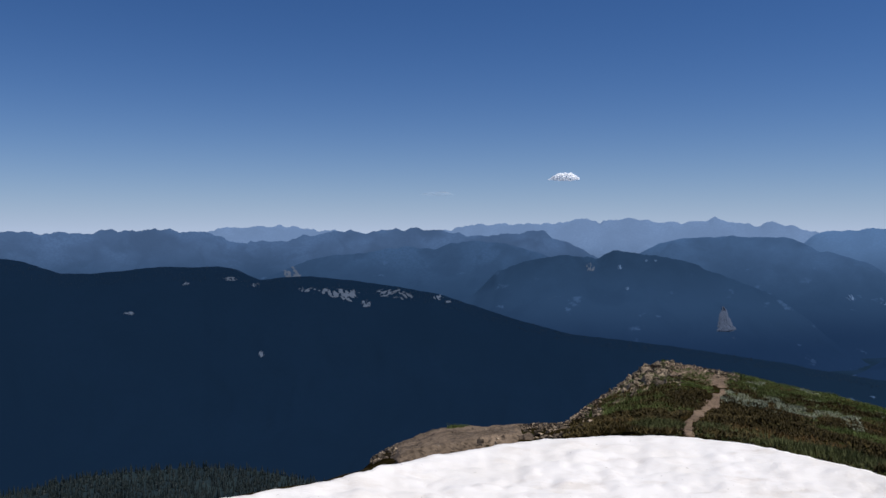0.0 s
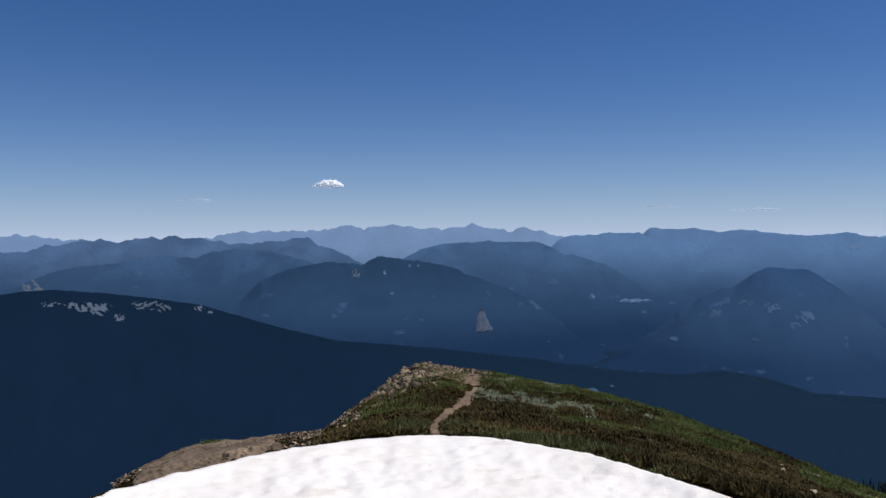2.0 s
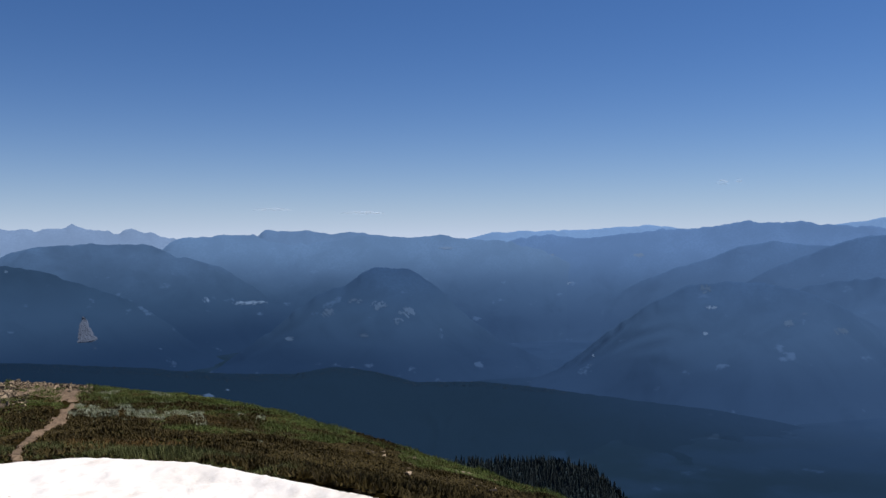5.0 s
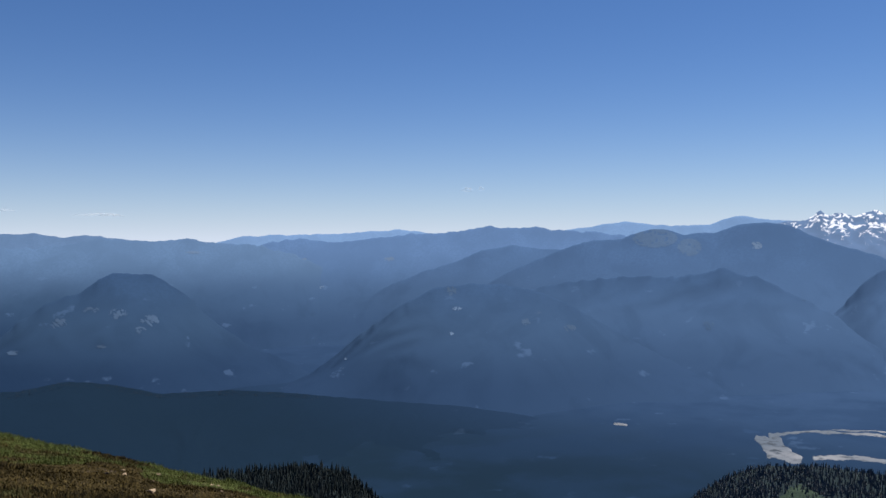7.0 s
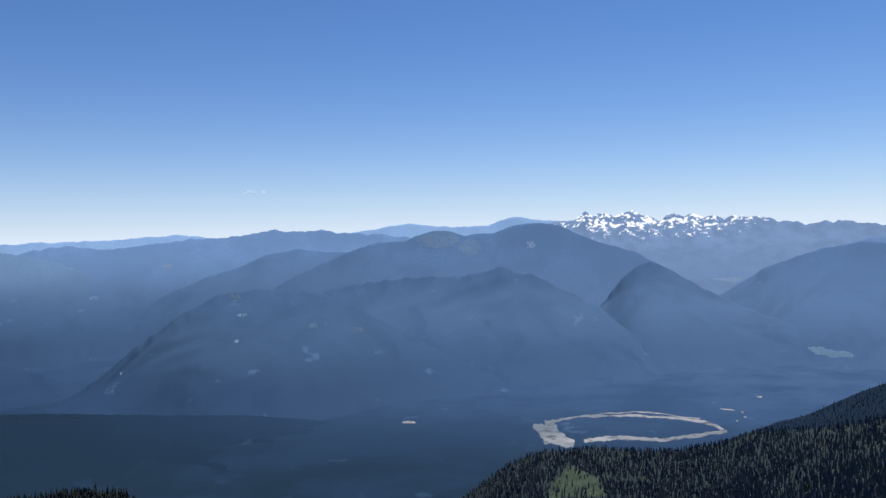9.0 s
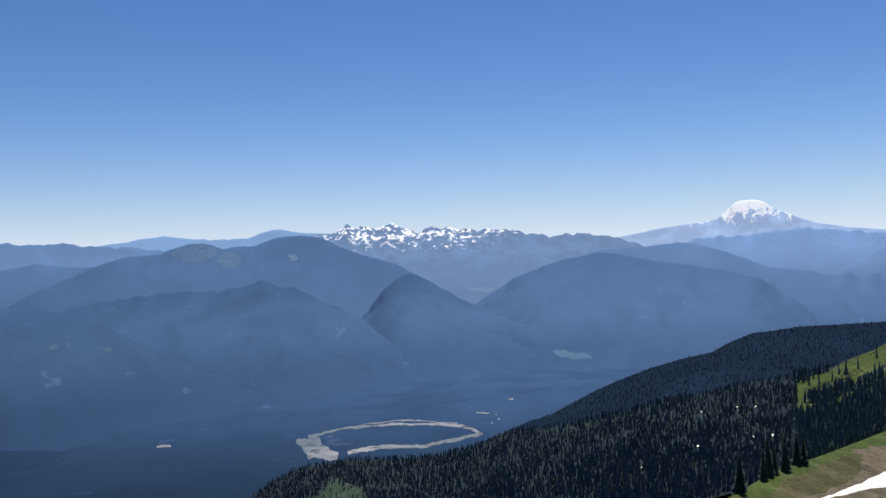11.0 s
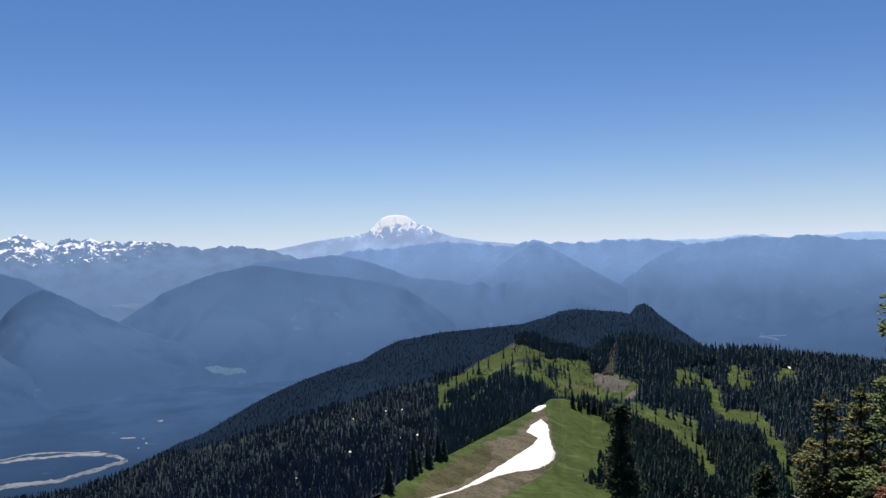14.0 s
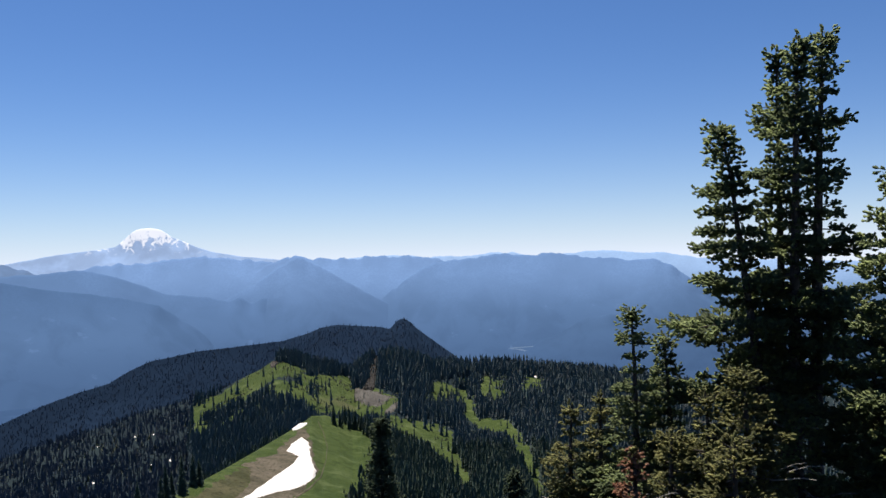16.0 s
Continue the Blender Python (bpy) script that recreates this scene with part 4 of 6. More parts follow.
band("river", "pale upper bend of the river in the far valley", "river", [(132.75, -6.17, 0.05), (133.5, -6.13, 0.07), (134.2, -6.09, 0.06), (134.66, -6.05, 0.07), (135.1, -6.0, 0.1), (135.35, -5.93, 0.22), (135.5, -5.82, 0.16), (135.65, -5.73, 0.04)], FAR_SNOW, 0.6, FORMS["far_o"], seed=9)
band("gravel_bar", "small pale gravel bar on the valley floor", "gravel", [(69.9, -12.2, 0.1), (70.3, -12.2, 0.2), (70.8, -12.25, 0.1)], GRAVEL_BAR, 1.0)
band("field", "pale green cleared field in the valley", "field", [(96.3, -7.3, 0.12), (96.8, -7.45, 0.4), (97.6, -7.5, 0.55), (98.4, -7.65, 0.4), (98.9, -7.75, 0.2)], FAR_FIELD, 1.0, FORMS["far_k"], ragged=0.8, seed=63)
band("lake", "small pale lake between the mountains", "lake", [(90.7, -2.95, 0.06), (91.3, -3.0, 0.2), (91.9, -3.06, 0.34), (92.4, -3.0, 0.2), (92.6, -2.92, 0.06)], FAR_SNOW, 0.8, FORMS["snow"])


def bare(form, mat, name, label, category, spots, seed, gaps=0.36):
    """Rock faces, snow and clearings: thin ragged sheets that follow the slope, drawn out down the fall line."""
    for i, (b0, el0, wide, high) in enumerate(spots):
        n, m = 60, 40
        u, w = np.meshgrid(np.linspace(-1, 1, n), np.linspace(-1, 1, m), indexing="ij")
        lean = 0.5 * math.sin(seed + 2.4 * i)
        fine_b, fine_e = max(3.2, 3.2 * wide), max(1.8, 3.0 * high)
        broken = fbm((u + lean * w) * fine_b + 7 * i, w * fine_e + 2 * u, seed + i, 4)
        hit = broken > gaps + 0.2 * (u * u + w * w)
        hit = hit & (np.hypot(u, w) < 0.98)
        b = b0 + u * wide / 2
        v = np.array([form.down_all(cb[0], ce) for cb, ce in zip(b, el0 + w * high / 2 + u * 0)])
        p = form.at(b, v)
        p[..., 2] += 0.25 + 0.3 * fbm(u * 6, w * 6, seed + 3 * i, 3)
        f = grid_faces(n, m)
        f = f[hit.ravel()[f].all(1)]
        if not len(f):
            continue
        used, f = np.unique(f, return_inverse=True)
        tagged(new(name, mesh_of(name, p.reshape(-1, 3)[used], f.reshape(-1, 4), (mat,), smooth_shade=True)), label, category, group=category + " on the slopes", kind="structure")


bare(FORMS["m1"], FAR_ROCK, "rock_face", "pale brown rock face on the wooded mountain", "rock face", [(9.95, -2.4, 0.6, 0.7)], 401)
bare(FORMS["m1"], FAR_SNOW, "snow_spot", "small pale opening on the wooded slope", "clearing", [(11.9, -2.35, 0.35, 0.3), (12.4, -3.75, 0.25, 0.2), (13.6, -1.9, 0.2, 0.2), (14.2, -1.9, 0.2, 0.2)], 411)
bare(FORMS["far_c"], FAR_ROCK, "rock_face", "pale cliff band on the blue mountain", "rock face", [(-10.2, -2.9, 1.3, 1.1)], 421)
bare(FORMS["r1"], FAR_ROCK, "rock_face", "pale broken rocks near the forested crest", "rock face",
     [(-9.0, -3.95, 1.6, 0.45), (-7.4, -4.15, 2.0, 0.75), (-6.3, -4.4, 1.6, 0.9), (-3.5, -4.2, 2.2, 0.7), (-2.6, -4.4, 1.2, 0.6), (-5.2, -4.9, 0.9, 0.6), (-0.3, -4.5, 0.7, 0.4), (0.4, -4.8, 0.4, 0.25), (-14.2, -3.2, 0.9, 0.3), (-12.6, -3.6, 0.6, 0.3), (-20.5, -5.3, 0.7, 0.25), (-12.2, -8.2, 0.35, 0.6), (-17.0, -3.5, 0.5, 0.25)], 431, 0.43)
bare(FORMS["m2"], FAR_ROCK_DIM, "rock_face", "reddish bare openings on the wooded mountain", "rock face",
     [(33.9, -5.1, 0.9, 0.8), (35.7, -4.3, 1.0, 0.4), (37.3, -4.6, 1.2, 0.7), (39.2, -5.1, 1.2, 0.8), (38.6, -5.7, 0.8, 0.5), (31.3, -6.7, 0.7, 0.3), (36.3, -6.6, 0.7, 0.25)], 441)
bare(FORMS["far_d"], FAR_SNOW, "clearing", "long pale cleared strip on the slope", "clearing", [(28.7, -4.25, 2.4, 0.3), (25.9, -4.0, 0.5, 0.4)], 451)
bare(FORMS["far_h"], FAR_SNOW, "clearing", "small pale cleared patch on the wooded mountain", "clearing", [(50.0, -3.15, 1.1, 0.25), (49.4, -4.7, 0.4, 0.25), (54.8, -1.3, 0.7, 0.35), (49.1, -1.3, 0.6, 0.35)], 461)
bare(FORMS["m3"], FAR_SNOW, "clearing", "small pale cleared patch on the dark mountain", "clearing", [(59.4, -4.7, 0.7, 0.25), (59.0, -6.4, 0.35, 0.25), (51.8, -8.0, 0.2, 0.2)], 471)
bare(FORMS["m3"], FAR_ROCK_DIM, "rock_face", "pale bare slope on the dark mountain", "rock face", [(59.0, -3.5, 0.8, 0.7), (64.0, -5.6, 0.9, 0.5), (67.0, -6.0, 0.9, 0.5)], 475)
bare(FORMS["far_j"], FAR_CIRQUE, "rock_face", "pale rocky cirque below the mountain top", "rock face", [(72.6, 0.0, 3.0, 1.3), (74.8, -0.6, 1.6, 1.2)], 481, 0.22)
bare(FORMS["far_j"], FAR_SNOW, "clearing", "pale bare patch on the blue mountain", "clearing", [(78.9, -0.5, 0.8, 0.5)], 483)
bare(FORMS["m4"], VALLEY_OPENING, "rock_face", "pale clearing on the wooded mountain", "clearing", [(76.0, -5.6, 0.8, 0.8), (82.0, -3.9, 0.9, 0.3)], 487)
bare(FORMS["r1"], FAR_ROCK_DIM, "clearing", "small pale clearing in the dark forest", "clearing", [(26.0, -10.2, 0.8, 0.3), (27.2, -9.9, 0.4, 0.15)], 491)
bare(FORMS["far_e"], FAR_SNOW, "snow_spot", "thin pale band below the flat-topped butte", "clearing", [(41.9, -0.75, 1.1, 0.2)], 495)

# ---- the meadow ridge: snow, bare soil, path ----
MEADOW_FORM = FORMS["shoulder"]
def plot(name, label, category, ring, mat, lift, form, seed, ragged=0.12, fine=0.045):
    """A patch of snow, soil or scree that fills a ring of (bearing, angle) on a slope, with a ragged rim bedded into the turf."""
    b0, b1, e0, e1 = min(q[0] for q in ring), max(q[0] for q in ring), min(q[1] for q in ring), max(q[1] for q in ring)
    b, el = np.meshgrid(np.arange(b0 - 0.1, b1 + 0.1, fine), np.arange(e0 - 0.1, e1 + 0.1, fine * 0.8), indexing="ij")
    v = np.array([form.down_all(col[0], row) for col, row in zip(b, el)])
    p = form.at(b, v)
    x, y = p[..., 0].ravel() / 6, p[..., 1].ravel() / 6
    hit = inside(b.ravel() + ragged * 2 * (fbm(x, y, seed, 3) - 0.5), el.ravel() + ragged * 1.4 * (fbm(x, y, seed + 9, 3) - 0.5), ring).reshape(b.shape)
    depth = np.zeros(b.shape)
    core = hit.copy()
    for k in range(4):
        core = core & np.roll(core, 1, 0) & np.roll(core, -1, 0) & np.roll(core, 1, 1) & np.roll(core, -1, 1)
        depth += core
    p[..., 2] += lift * (0.25 + 0.75 * depth / 4) * hit - 0.25 * lift * ~hit
    f = grid_faces(*b.shape)
    f = f[hit.ravel()[f].any(1)]
    used, f = np.unique(f, return_inverse=True)
    me = mesh_of(name, p.reshape(-1, 3)[used], f.reshape(-1, 4), (mat,), smooth_shade=True)
    return tagged(new(name, me), label, category, kind="structure")


plot("bare_soil", "brown bare soil beside the melting snow", "soil",
     [(118.9, -11.0), (118.3, -11.1), (117.9, -11.6), (117.3, -12.1), (116.8, -12.5), (115.4, -12.9), (114.7, -13.05), (115.3, -13.5), (115.2, -14.2), (114.4, -14.9), (113.0, -15.6), (111.0, -16.3), (108.5, -17.3), (115.0, -17.0), (117.5, -15.6), (118.8, -14.8), (119.75, -13.8), (119.4, -12.6)],
     BARE_SOIL, 0.35, MEADOW_FORM, 41, 0.3)
plot("bare_soil", "thin brown worn turf on the meadow slope", "soil", [(115.1, -13.15), (113.6, -13.6), (111.8, -14.6), (110.0, -15.8), (108.5, -16.8), (110.8, -16.5), (113.1, -15.7), (114.6, -14.9), (115.4, -14.1), (115.4, -13.5)], WORN_TURF, 0.2, MEADOW_FORM, 141, 0.35)
plot("bare_soil", "stony brown edge of the meadow above the forest", "soil", [(108.6, -15.0), (107.6, -15.5), (106.0, -16.2), (104.0, -16.8), (104.4, -16.3), (106.2, -15.6)], BARE_SOIL, 0.3, MEADOW_FORM, 143, 0.25)
plot("snow_field", "long tongue of white snow lying on the meadow ridge", "snow",
     [(118.6, -11.57), (119.1, -11.95), (119.22, -12.6), (119.3, -13.2), (119.6, -13.85), (119.3, -14.3), (118.4, -14.85), (117.7, -15.0), (116.9, -15.05), (115.7, -15.3), (113.5, -16.0), (110.8, -16.8), (108.5, -17.6), (107.5, -17.6), (110.2, -16.7), (113.0, -15.95), (115.1, -14.95), (116.2, -14.3), (117.2, -13.72), (118.05, -13.22), (118.35, -12.85), (117.5, -12.45), (117.9, -12.0)],
     SNOW, 0.8, MEADOW_FORM, 43, 0.07)
band("snow_field", "small white snow patch near the meadow crest", "snow", [(118.0, -11.1, 0.08), (118.5, -10.9, 0.28), (119.0, -10.72, 0.08)], SNOW, 0.7, MEADOW_FORM, seed=45)
band("foot_path", "narrow pale footpath over the meadow", "path",
     [(119.7, -10.6, 0.03), (120.05, -11.3, 0.04), (120.3, -12.25, 0.05), (120.2, -13.15, 0.05), (120.0, -13.7, 0.06), (119.8, -14.2, 0.07), (119.0, -14.9, 0.1), (117.85, -15.5, 0.12), (116.0, -16.2, 0.1)], BARE_SOIL, 0.35, MEADOW_FORM, ragged=0.5, seed=47, across=5)
band("snow_field", "small white snow patch in the gully", "snow", [(118.55, -9.6, 0.06), (118.75, -9.95, 0.3), (118.7, -10.3, 0.1)], SNOW, 1.2, FORMS["grassy"], seed=49)
plot("bare_soil", "grey bare scree below the rocky knob", "soil", [(121.8, -9.2), (122.0, -8.6), (122.6, -8.5), (123.1, -8.7), (124.5, -9.1), (125.0, -9.3), (124.3, -9.5), (123.7, -9.9), (122.7, -9.6)], SCREE_GREY, 0.8, FORMS["n5"], 51, 0.25)
band("bare_soil", "pale bare scree on the grassy slope", "soil", [(124.2, -10.3, 0.1), (124.8, -10.0, 0.4), (125.35, -9.6, 0.25)], SCREE_GREY, 1.2, FORMS["n5"], seed=53, ragged=0.5)
band("snow_field", "small white snow spot beside the scree", "snow", [(125.4, -10.33, 0.05), (125.7, -10.42, 0.12), (126.0, -10.5, 0.05)], SNOW, 1.2, FORMS["n5"], seed=55)
band("snow_field", "tiny white snow spot on the wooded hillside", "snow", [(134.1, -8.05, 0.04), (134.4, -8.1, 0.12), (134.7, -8.15, 0.04)], SNOW, 1.2, FORMS["n5"], seed=57)
band("snow_field", "tiny white snow spot on the wooded hillside", "snow", [(136.5, -7.95, 0.04), (136.9, -8.0, 0.12), (137.2, -8.05, 0.04)], SNOW, 1.2, FORMS["n5"], seed=59)


def cliff(name, label, form, line, mat, seed, proud=9.0):
    """A broken rock wall on a slope: upright ribs and clefts, standing proud of the turf."""
    t, u = np.linspace(0, len(line) - 1, 44), np.linspace(-1, 1, 36)
    col = [np.interp(t, np.arange(len(line)), [q[c] for q in line]) for c in range(3)]
    b, el = col[0][:, None] + u[None] * 0.5 * col[2][:, None] * (1 + 0.5 * (fbm(t * 2, 0 * t, seed, 3) - 0.5))[:, None], np.repeat(col[1][:, None], 36, 1)
    v = np.array([[form.down(bb, ee) for bb, ee in zip(rb, re)] for rb, re in zip(b, el)])
    p = form.at(b, v)
    rib = 1 - np.abs(2 * fbm(u[None] * 5 + 0.3 * t[:, None], t[:, None] * 0.9, seed + 2, 4) - 1)
    rib = np.floor(rib * 6) / 6 * 0.6 + 0.4 * fbm(u[None] * 16, t[:, None] * 14, seed + 3, 2)
    rim = np.minimum(1, 3 * (1 - np.abs(u)))[None] * np.minimum(1, np.minimum(t, t[-1] - t) * 3)[:, None]
    out = proud * rib * rim
    away = p / np.linalg.norm(p[..., :2], axis=-1, keepdims=True)
    p[..., :2] -= away[..., :2] * out[..., None]
    p[..., 2] += 0.3 * out - 1.0 * (1 - rim)
    return tagged(new(name, mesh_of(name, p.reshape(-1, 3), grid_faces(44, 36), (mat,))), label, "rock face", group="rock face on the slopes", kind="structure")


cliff("rock_face", "brown rocky cliff on the fir-covered hill", FORMS["n5"], [(124.1, -5.85, 0.15), (123.95, -6.2, 0.4), (123.7, -6.8, 0.45), (123.45, -7.5, 0.5), (123.25, -8.3, 0.7), (123.1, -8.8, 0.9)], CLIFF_ROCK, 499, 10.0)
cliff("rock_face", "small brown outcrop on the grassy hilltop", FORMS["grassy"], [(117.0, -6.5, 0.4), (116.9, -6.7, 0.6), (116.8, -7.0, 0.4)], CLIFF_ROCK, 507, 4.0)
bare(FORMS["n4"], SCREE, "clearing", "small pale clearing in the forest below", "clearing", [(-26.1, -14.65, 1.6, 0.7)], 503)
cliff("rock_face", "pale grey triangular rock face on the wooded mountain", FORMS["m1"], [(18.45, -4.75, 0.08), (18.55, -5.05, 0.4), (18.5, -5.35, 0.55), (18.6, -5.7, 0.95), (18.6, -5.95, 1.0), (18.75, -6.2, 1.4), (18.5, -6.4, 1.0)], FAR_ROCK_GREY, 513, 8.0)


# ---- conifers ----
def fir_shape(whorls, blades, seed, spread=0.17):
    """A fir of unit height: whorls of drooping boughs, each bough two leaning triangles."""
    rng = np.random.RandomState(seed)
    verts, tris = [], []
    for i in range(whorls):
        t = (i + 0.3) / whorls
        z, reach = 1 - t * 0.97, spread * (0.12 + 0.88 * t ** 0.8)
        for a in rng.rand() * 6.28 + np.arange(blades) / blades * 6.2832 + rng.uniform(-0.25, 0.25, blades):
            k = reach * rng.uniform(0.7, 1.2)
            d, s = np.array([math.cos(a), math.sin(a), 0]), np.array([-math.sin(a), math.cos(a), 0])
            n, half, drop = len(verts), k * 0.42, k * rng.uniform(0.35, 0.7)
            verts += [(0, 0, z + 0.035), d * k * 0.62 + s * half + (0, 0, z - drop * 0.7), d * k * 0.62 - s * half + (0, 0, z - drop * 0.7), d * k + (0, 0, z - drop * 0.8)]
            tris += [(n, n + 2, n + 1), (n + 1, n + 2, n + 3)]
    return np.array([tuple(v) for v in verts]), np.array(tris)


def cone_shape(layers, sides, seed, spread=0.16):
    rng = np.random.RandomState(seed)
    verts, tris = [], []
    for i in range(layers):
        t = (i + 1) / layers
        z, reach, n = 1 - 0.9 * i / layers, spread * (0.2 + 0.8 * t), len(verts)
        verts.append((0, 0, z))
        for k in range(sides):
            a, q = 6.2832 * k / sides + rng.rand(), reach * rng.uniform(0.6, 1.15)
            verts.append((q * math.cos(a), q * math.sin(a), z - 1.35 / layers * rng.uniform(0.8, 1.1)))
        tris += [(n, n + 1 + k, n + 1 + (k + 1) % sides) for k in range(sides)]
    return np.array(verts), np.array(tris)


def stand(name, label, places, heights, shapes, mat, seed):
    """A wood of many firs as one mesh."""
    rng = np.random.RandomState(seed)
    all_v, all_f, n0 = [], [], 0
    pick, turn, fat = rng.randint(0, len(shapes), len(places)), rng.rand(len(places)) * 6.2832, rng.uniform(0.75, 1.3, len(places))
    for k, (v, f) in enumerate(shapes):
        q = np.where(pick == k)[0]
        if not len(q):
            continue
        c, s, h, w = np.cos(turn[q])[:, None], np.sin(turn[q])[:, None], heights[q][:, None], (heights[q] * fat[q])[:, None]
        x, y, z = v[:, 0], v[:, 1], v[:, 2]
        p = np.stack([(x * c - y * s) * w, (x * s + y * c) * w, z * h - 0.03 * h], -1) + places[q][:, None, :]
        all_v.append(p.reshape(-1, 3))
        all_f.append((f[None] + (np.arange(len(q)) * len(v))[:, None, None]).reshape(-1, 3) + n0)
        n0 += len(q) * len(v)
    me = mesh_of(name, np.concatenate(all_v), np.concatenate(all_f), (mat,))
    return tagged(new(name, me), label, "forest", kind="stuff")


CONES = [cone_shape(3, 5, 900 + i, 0.21) for i in range(5)]
FIRS = [cone_shape(6, 7, 920 + i, 0.17) for i in range(6)]
rng = np.random.RandomState(5)


def scatter(form, n, b0, b1, seed, v0=0.0, v1=1.0, opening=0.6, scale=60.0, power=1.0):
    """Places for trees on a slope, with openings left clear."""
    r = np.random.RandomState(seed)
    b, v = r.uniform(b0, b1, n), v0 + (v1 - v0) * r.rand(n) ** power
    p = form.at(b, v)
    keep = fbm(p[:, 0] / scale, p[:, 1] / scale, seed, 4) < opening
    return p[keep]


def tall(n, lo, hi, seed):
    return np.random.RandomState(seed).uniform(lo, hi, n) * np.random.RandomState(seed + 1).choice([0.7, 1.0, 1.15], n)


def wooded(p, heights, seed, few=0.05):
    """Which trees stand clear of the openings, but for a few strays."""
    d = np.hypot(p[:, 0], p[:, 1])
    b = np.degrees(np.arctan2(p[:, 0], p[:, 1])) + 0.7 * (fbm(p[:, 0] / 16, p[:, 1] / 16, seed + 1, 2) - 0.5)
    el, up = np.degrees(np.arctan2(p[:, 2] - EYE, d)) + 0.3 * (fbm(p[:, 0] / 17, p[:, 1] / 17, seed + 2, 2) - 0.5), np.degrees(heights / d)
    clear = ~mingled(b, el, p[:, 0], p[:, 1])
    for ring in OPENINGS + [[(122.8, -8.8), (123.4, -7.0), (123.9, -5.9), (124.2, -5.9), (123.8, -7.0), (123.6, -8.8)]]:
        clear &= ~(inside(b, el, ring) | inside(b, el + 0.55 * up, ring))
    return clear | (np.random.RandomState(seed).rand(len(p)) < few)


def uneven(p, lo, hi, seed):
    """Heights that go in groves: old stands, young growth and a few giants."""
    r = np.random.RandomState(seed)
    grove = fbm(p[:, 0] / 35, p[:, 1] / 35, seed, 3)
    return (lo + (hi - lo) * np.clip(grove * 1.6 - 0.3, 0, 1)) * r.choice([0.55, 0.8, 1.0, 1.2], len(p), p=[0.2, 0.3, 0.35, 0.15])


SNOW_SPOTS = [(108.1, -10.8), (109.2, -10.7), (109.0, -12.6), (110.2, -12.4), (105.9, -11.2), (105.6, -13.3), (102.0, -14.7)]
FOREST_GLADE = [(79.5, -17.2), (80.3, -15.9), (81.1, -15.1), (82.2, -15.5), (83.2, -16.0), (83.7, -17.1)]
for key, n, b0, b1, lo, hi, opening, shapes in (("n1", 15000, 88, 133, 2.6, 4.6, 0.97, CONES), ("n2", 21000, 72, 117, 4.5, 8.0, 0.90, CONES), ("n3", 9000, 38, 58, 3.5, 6.5, 0.97, CONES), ("n4", 8000, -32, -2, 5, 8.5, 0.85, CONES)):
    p = scatter(FORMS[key], n, b0, b1, 1000 + n, opening=opening)
    if key == "n4":
        # the clearing stays open
        p = p[~inside(np.degrees(np.arctan2(p[:, 0], p[:, 1])), np.degrees(np.arctan2(p[:, 2] - EYE, np.hypot(p[:, 0], p[:, 1]))), [(-27.2, -14.1), (-25.1, -14.1), (-25.1, -15.4), (-27.2, -15.4)])]
    if key == "n2":
        # small gaps that leave the snow spots open to the camera's view, and the shrubby glade
        bb, ee = angles(p)
        gap = inside(bb + 0.5 * (fbm(p[:, 0] / 9, p[:, 1] / 9, 77, 2) - 0.5), ee + 0.35, FOREST_GLADE) | inside(bb, ee, FOREST_GLADE)
        for sb, se_ in SNOW_SPOTS:
            gap |= (np.abs(bb - sb) < 0.10) & (ee - se_ < 0.08) & (ee - se_ > -0.7)
        p = p[~gap | (np.arange(len(p)) % 4 == 0) & (bb < 90)]
    if key == "n1":
        # fewer trees on the rocky knob; their heights are raised below to fit the skyline
        on_knob = np.abs(np.degrees(np.arctan2(p[:, 0], p[:, 1])) - 125.7) < 0.8
        p = p[~on_knob | (np.arange(len(p)) % 3 != 0)]
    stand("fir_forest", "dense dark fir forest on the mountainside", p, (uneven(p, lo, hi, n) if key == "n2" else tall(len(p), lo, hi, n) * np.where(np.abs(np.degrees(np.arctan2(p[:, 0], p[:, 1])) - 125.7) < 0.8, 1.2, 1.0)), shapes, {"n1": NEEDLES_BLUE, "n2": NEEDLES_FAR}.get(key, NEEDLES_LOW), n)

def firs_of(label, p, h, seed):
    """Firs as one wood: boughs on the nearer trees, plain spires on those far off, their needles bluer for haze."""
    near = np.hypot(p[:, 0], p[:, 1]) < 480
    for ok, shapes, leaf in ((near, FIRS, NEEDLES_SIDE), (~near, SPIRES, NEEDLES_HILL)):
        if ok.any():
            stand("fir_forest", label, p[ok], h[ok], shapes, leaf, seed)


SPIRES = [cone_shape(4, 5, 990 + i, 0.17) for i in range(6)]
p = np.concatenate([scatter(FORMS["n5"], 21000, 121.3, 147, 1205, 0.0, 0.97, 0.93, 70.0, 1.0), scatter(FORMS["n5"], 1800, 147, 162, 1206, 0.0, 0.97, 0.8, 70.0)])
h = uneven(p, 6.5, 11.5, 1206)
ok = wooded(p, h, 1207, 0.028)
firs_of("dark fir belts with grassy openings on the hillside", p[ok], h[ok], 1207)
top = scatter(FORMS["n5"], 3600, 121.8, 150, 1209, 0.0, 0.10, 0.95)
h = uneven(top, 7, 12, 1210)
ok = wooded(top, h, 1211, 0.0)
firs_of("dark fir wood along the hilltop", top[ok], h[ok], 1211)
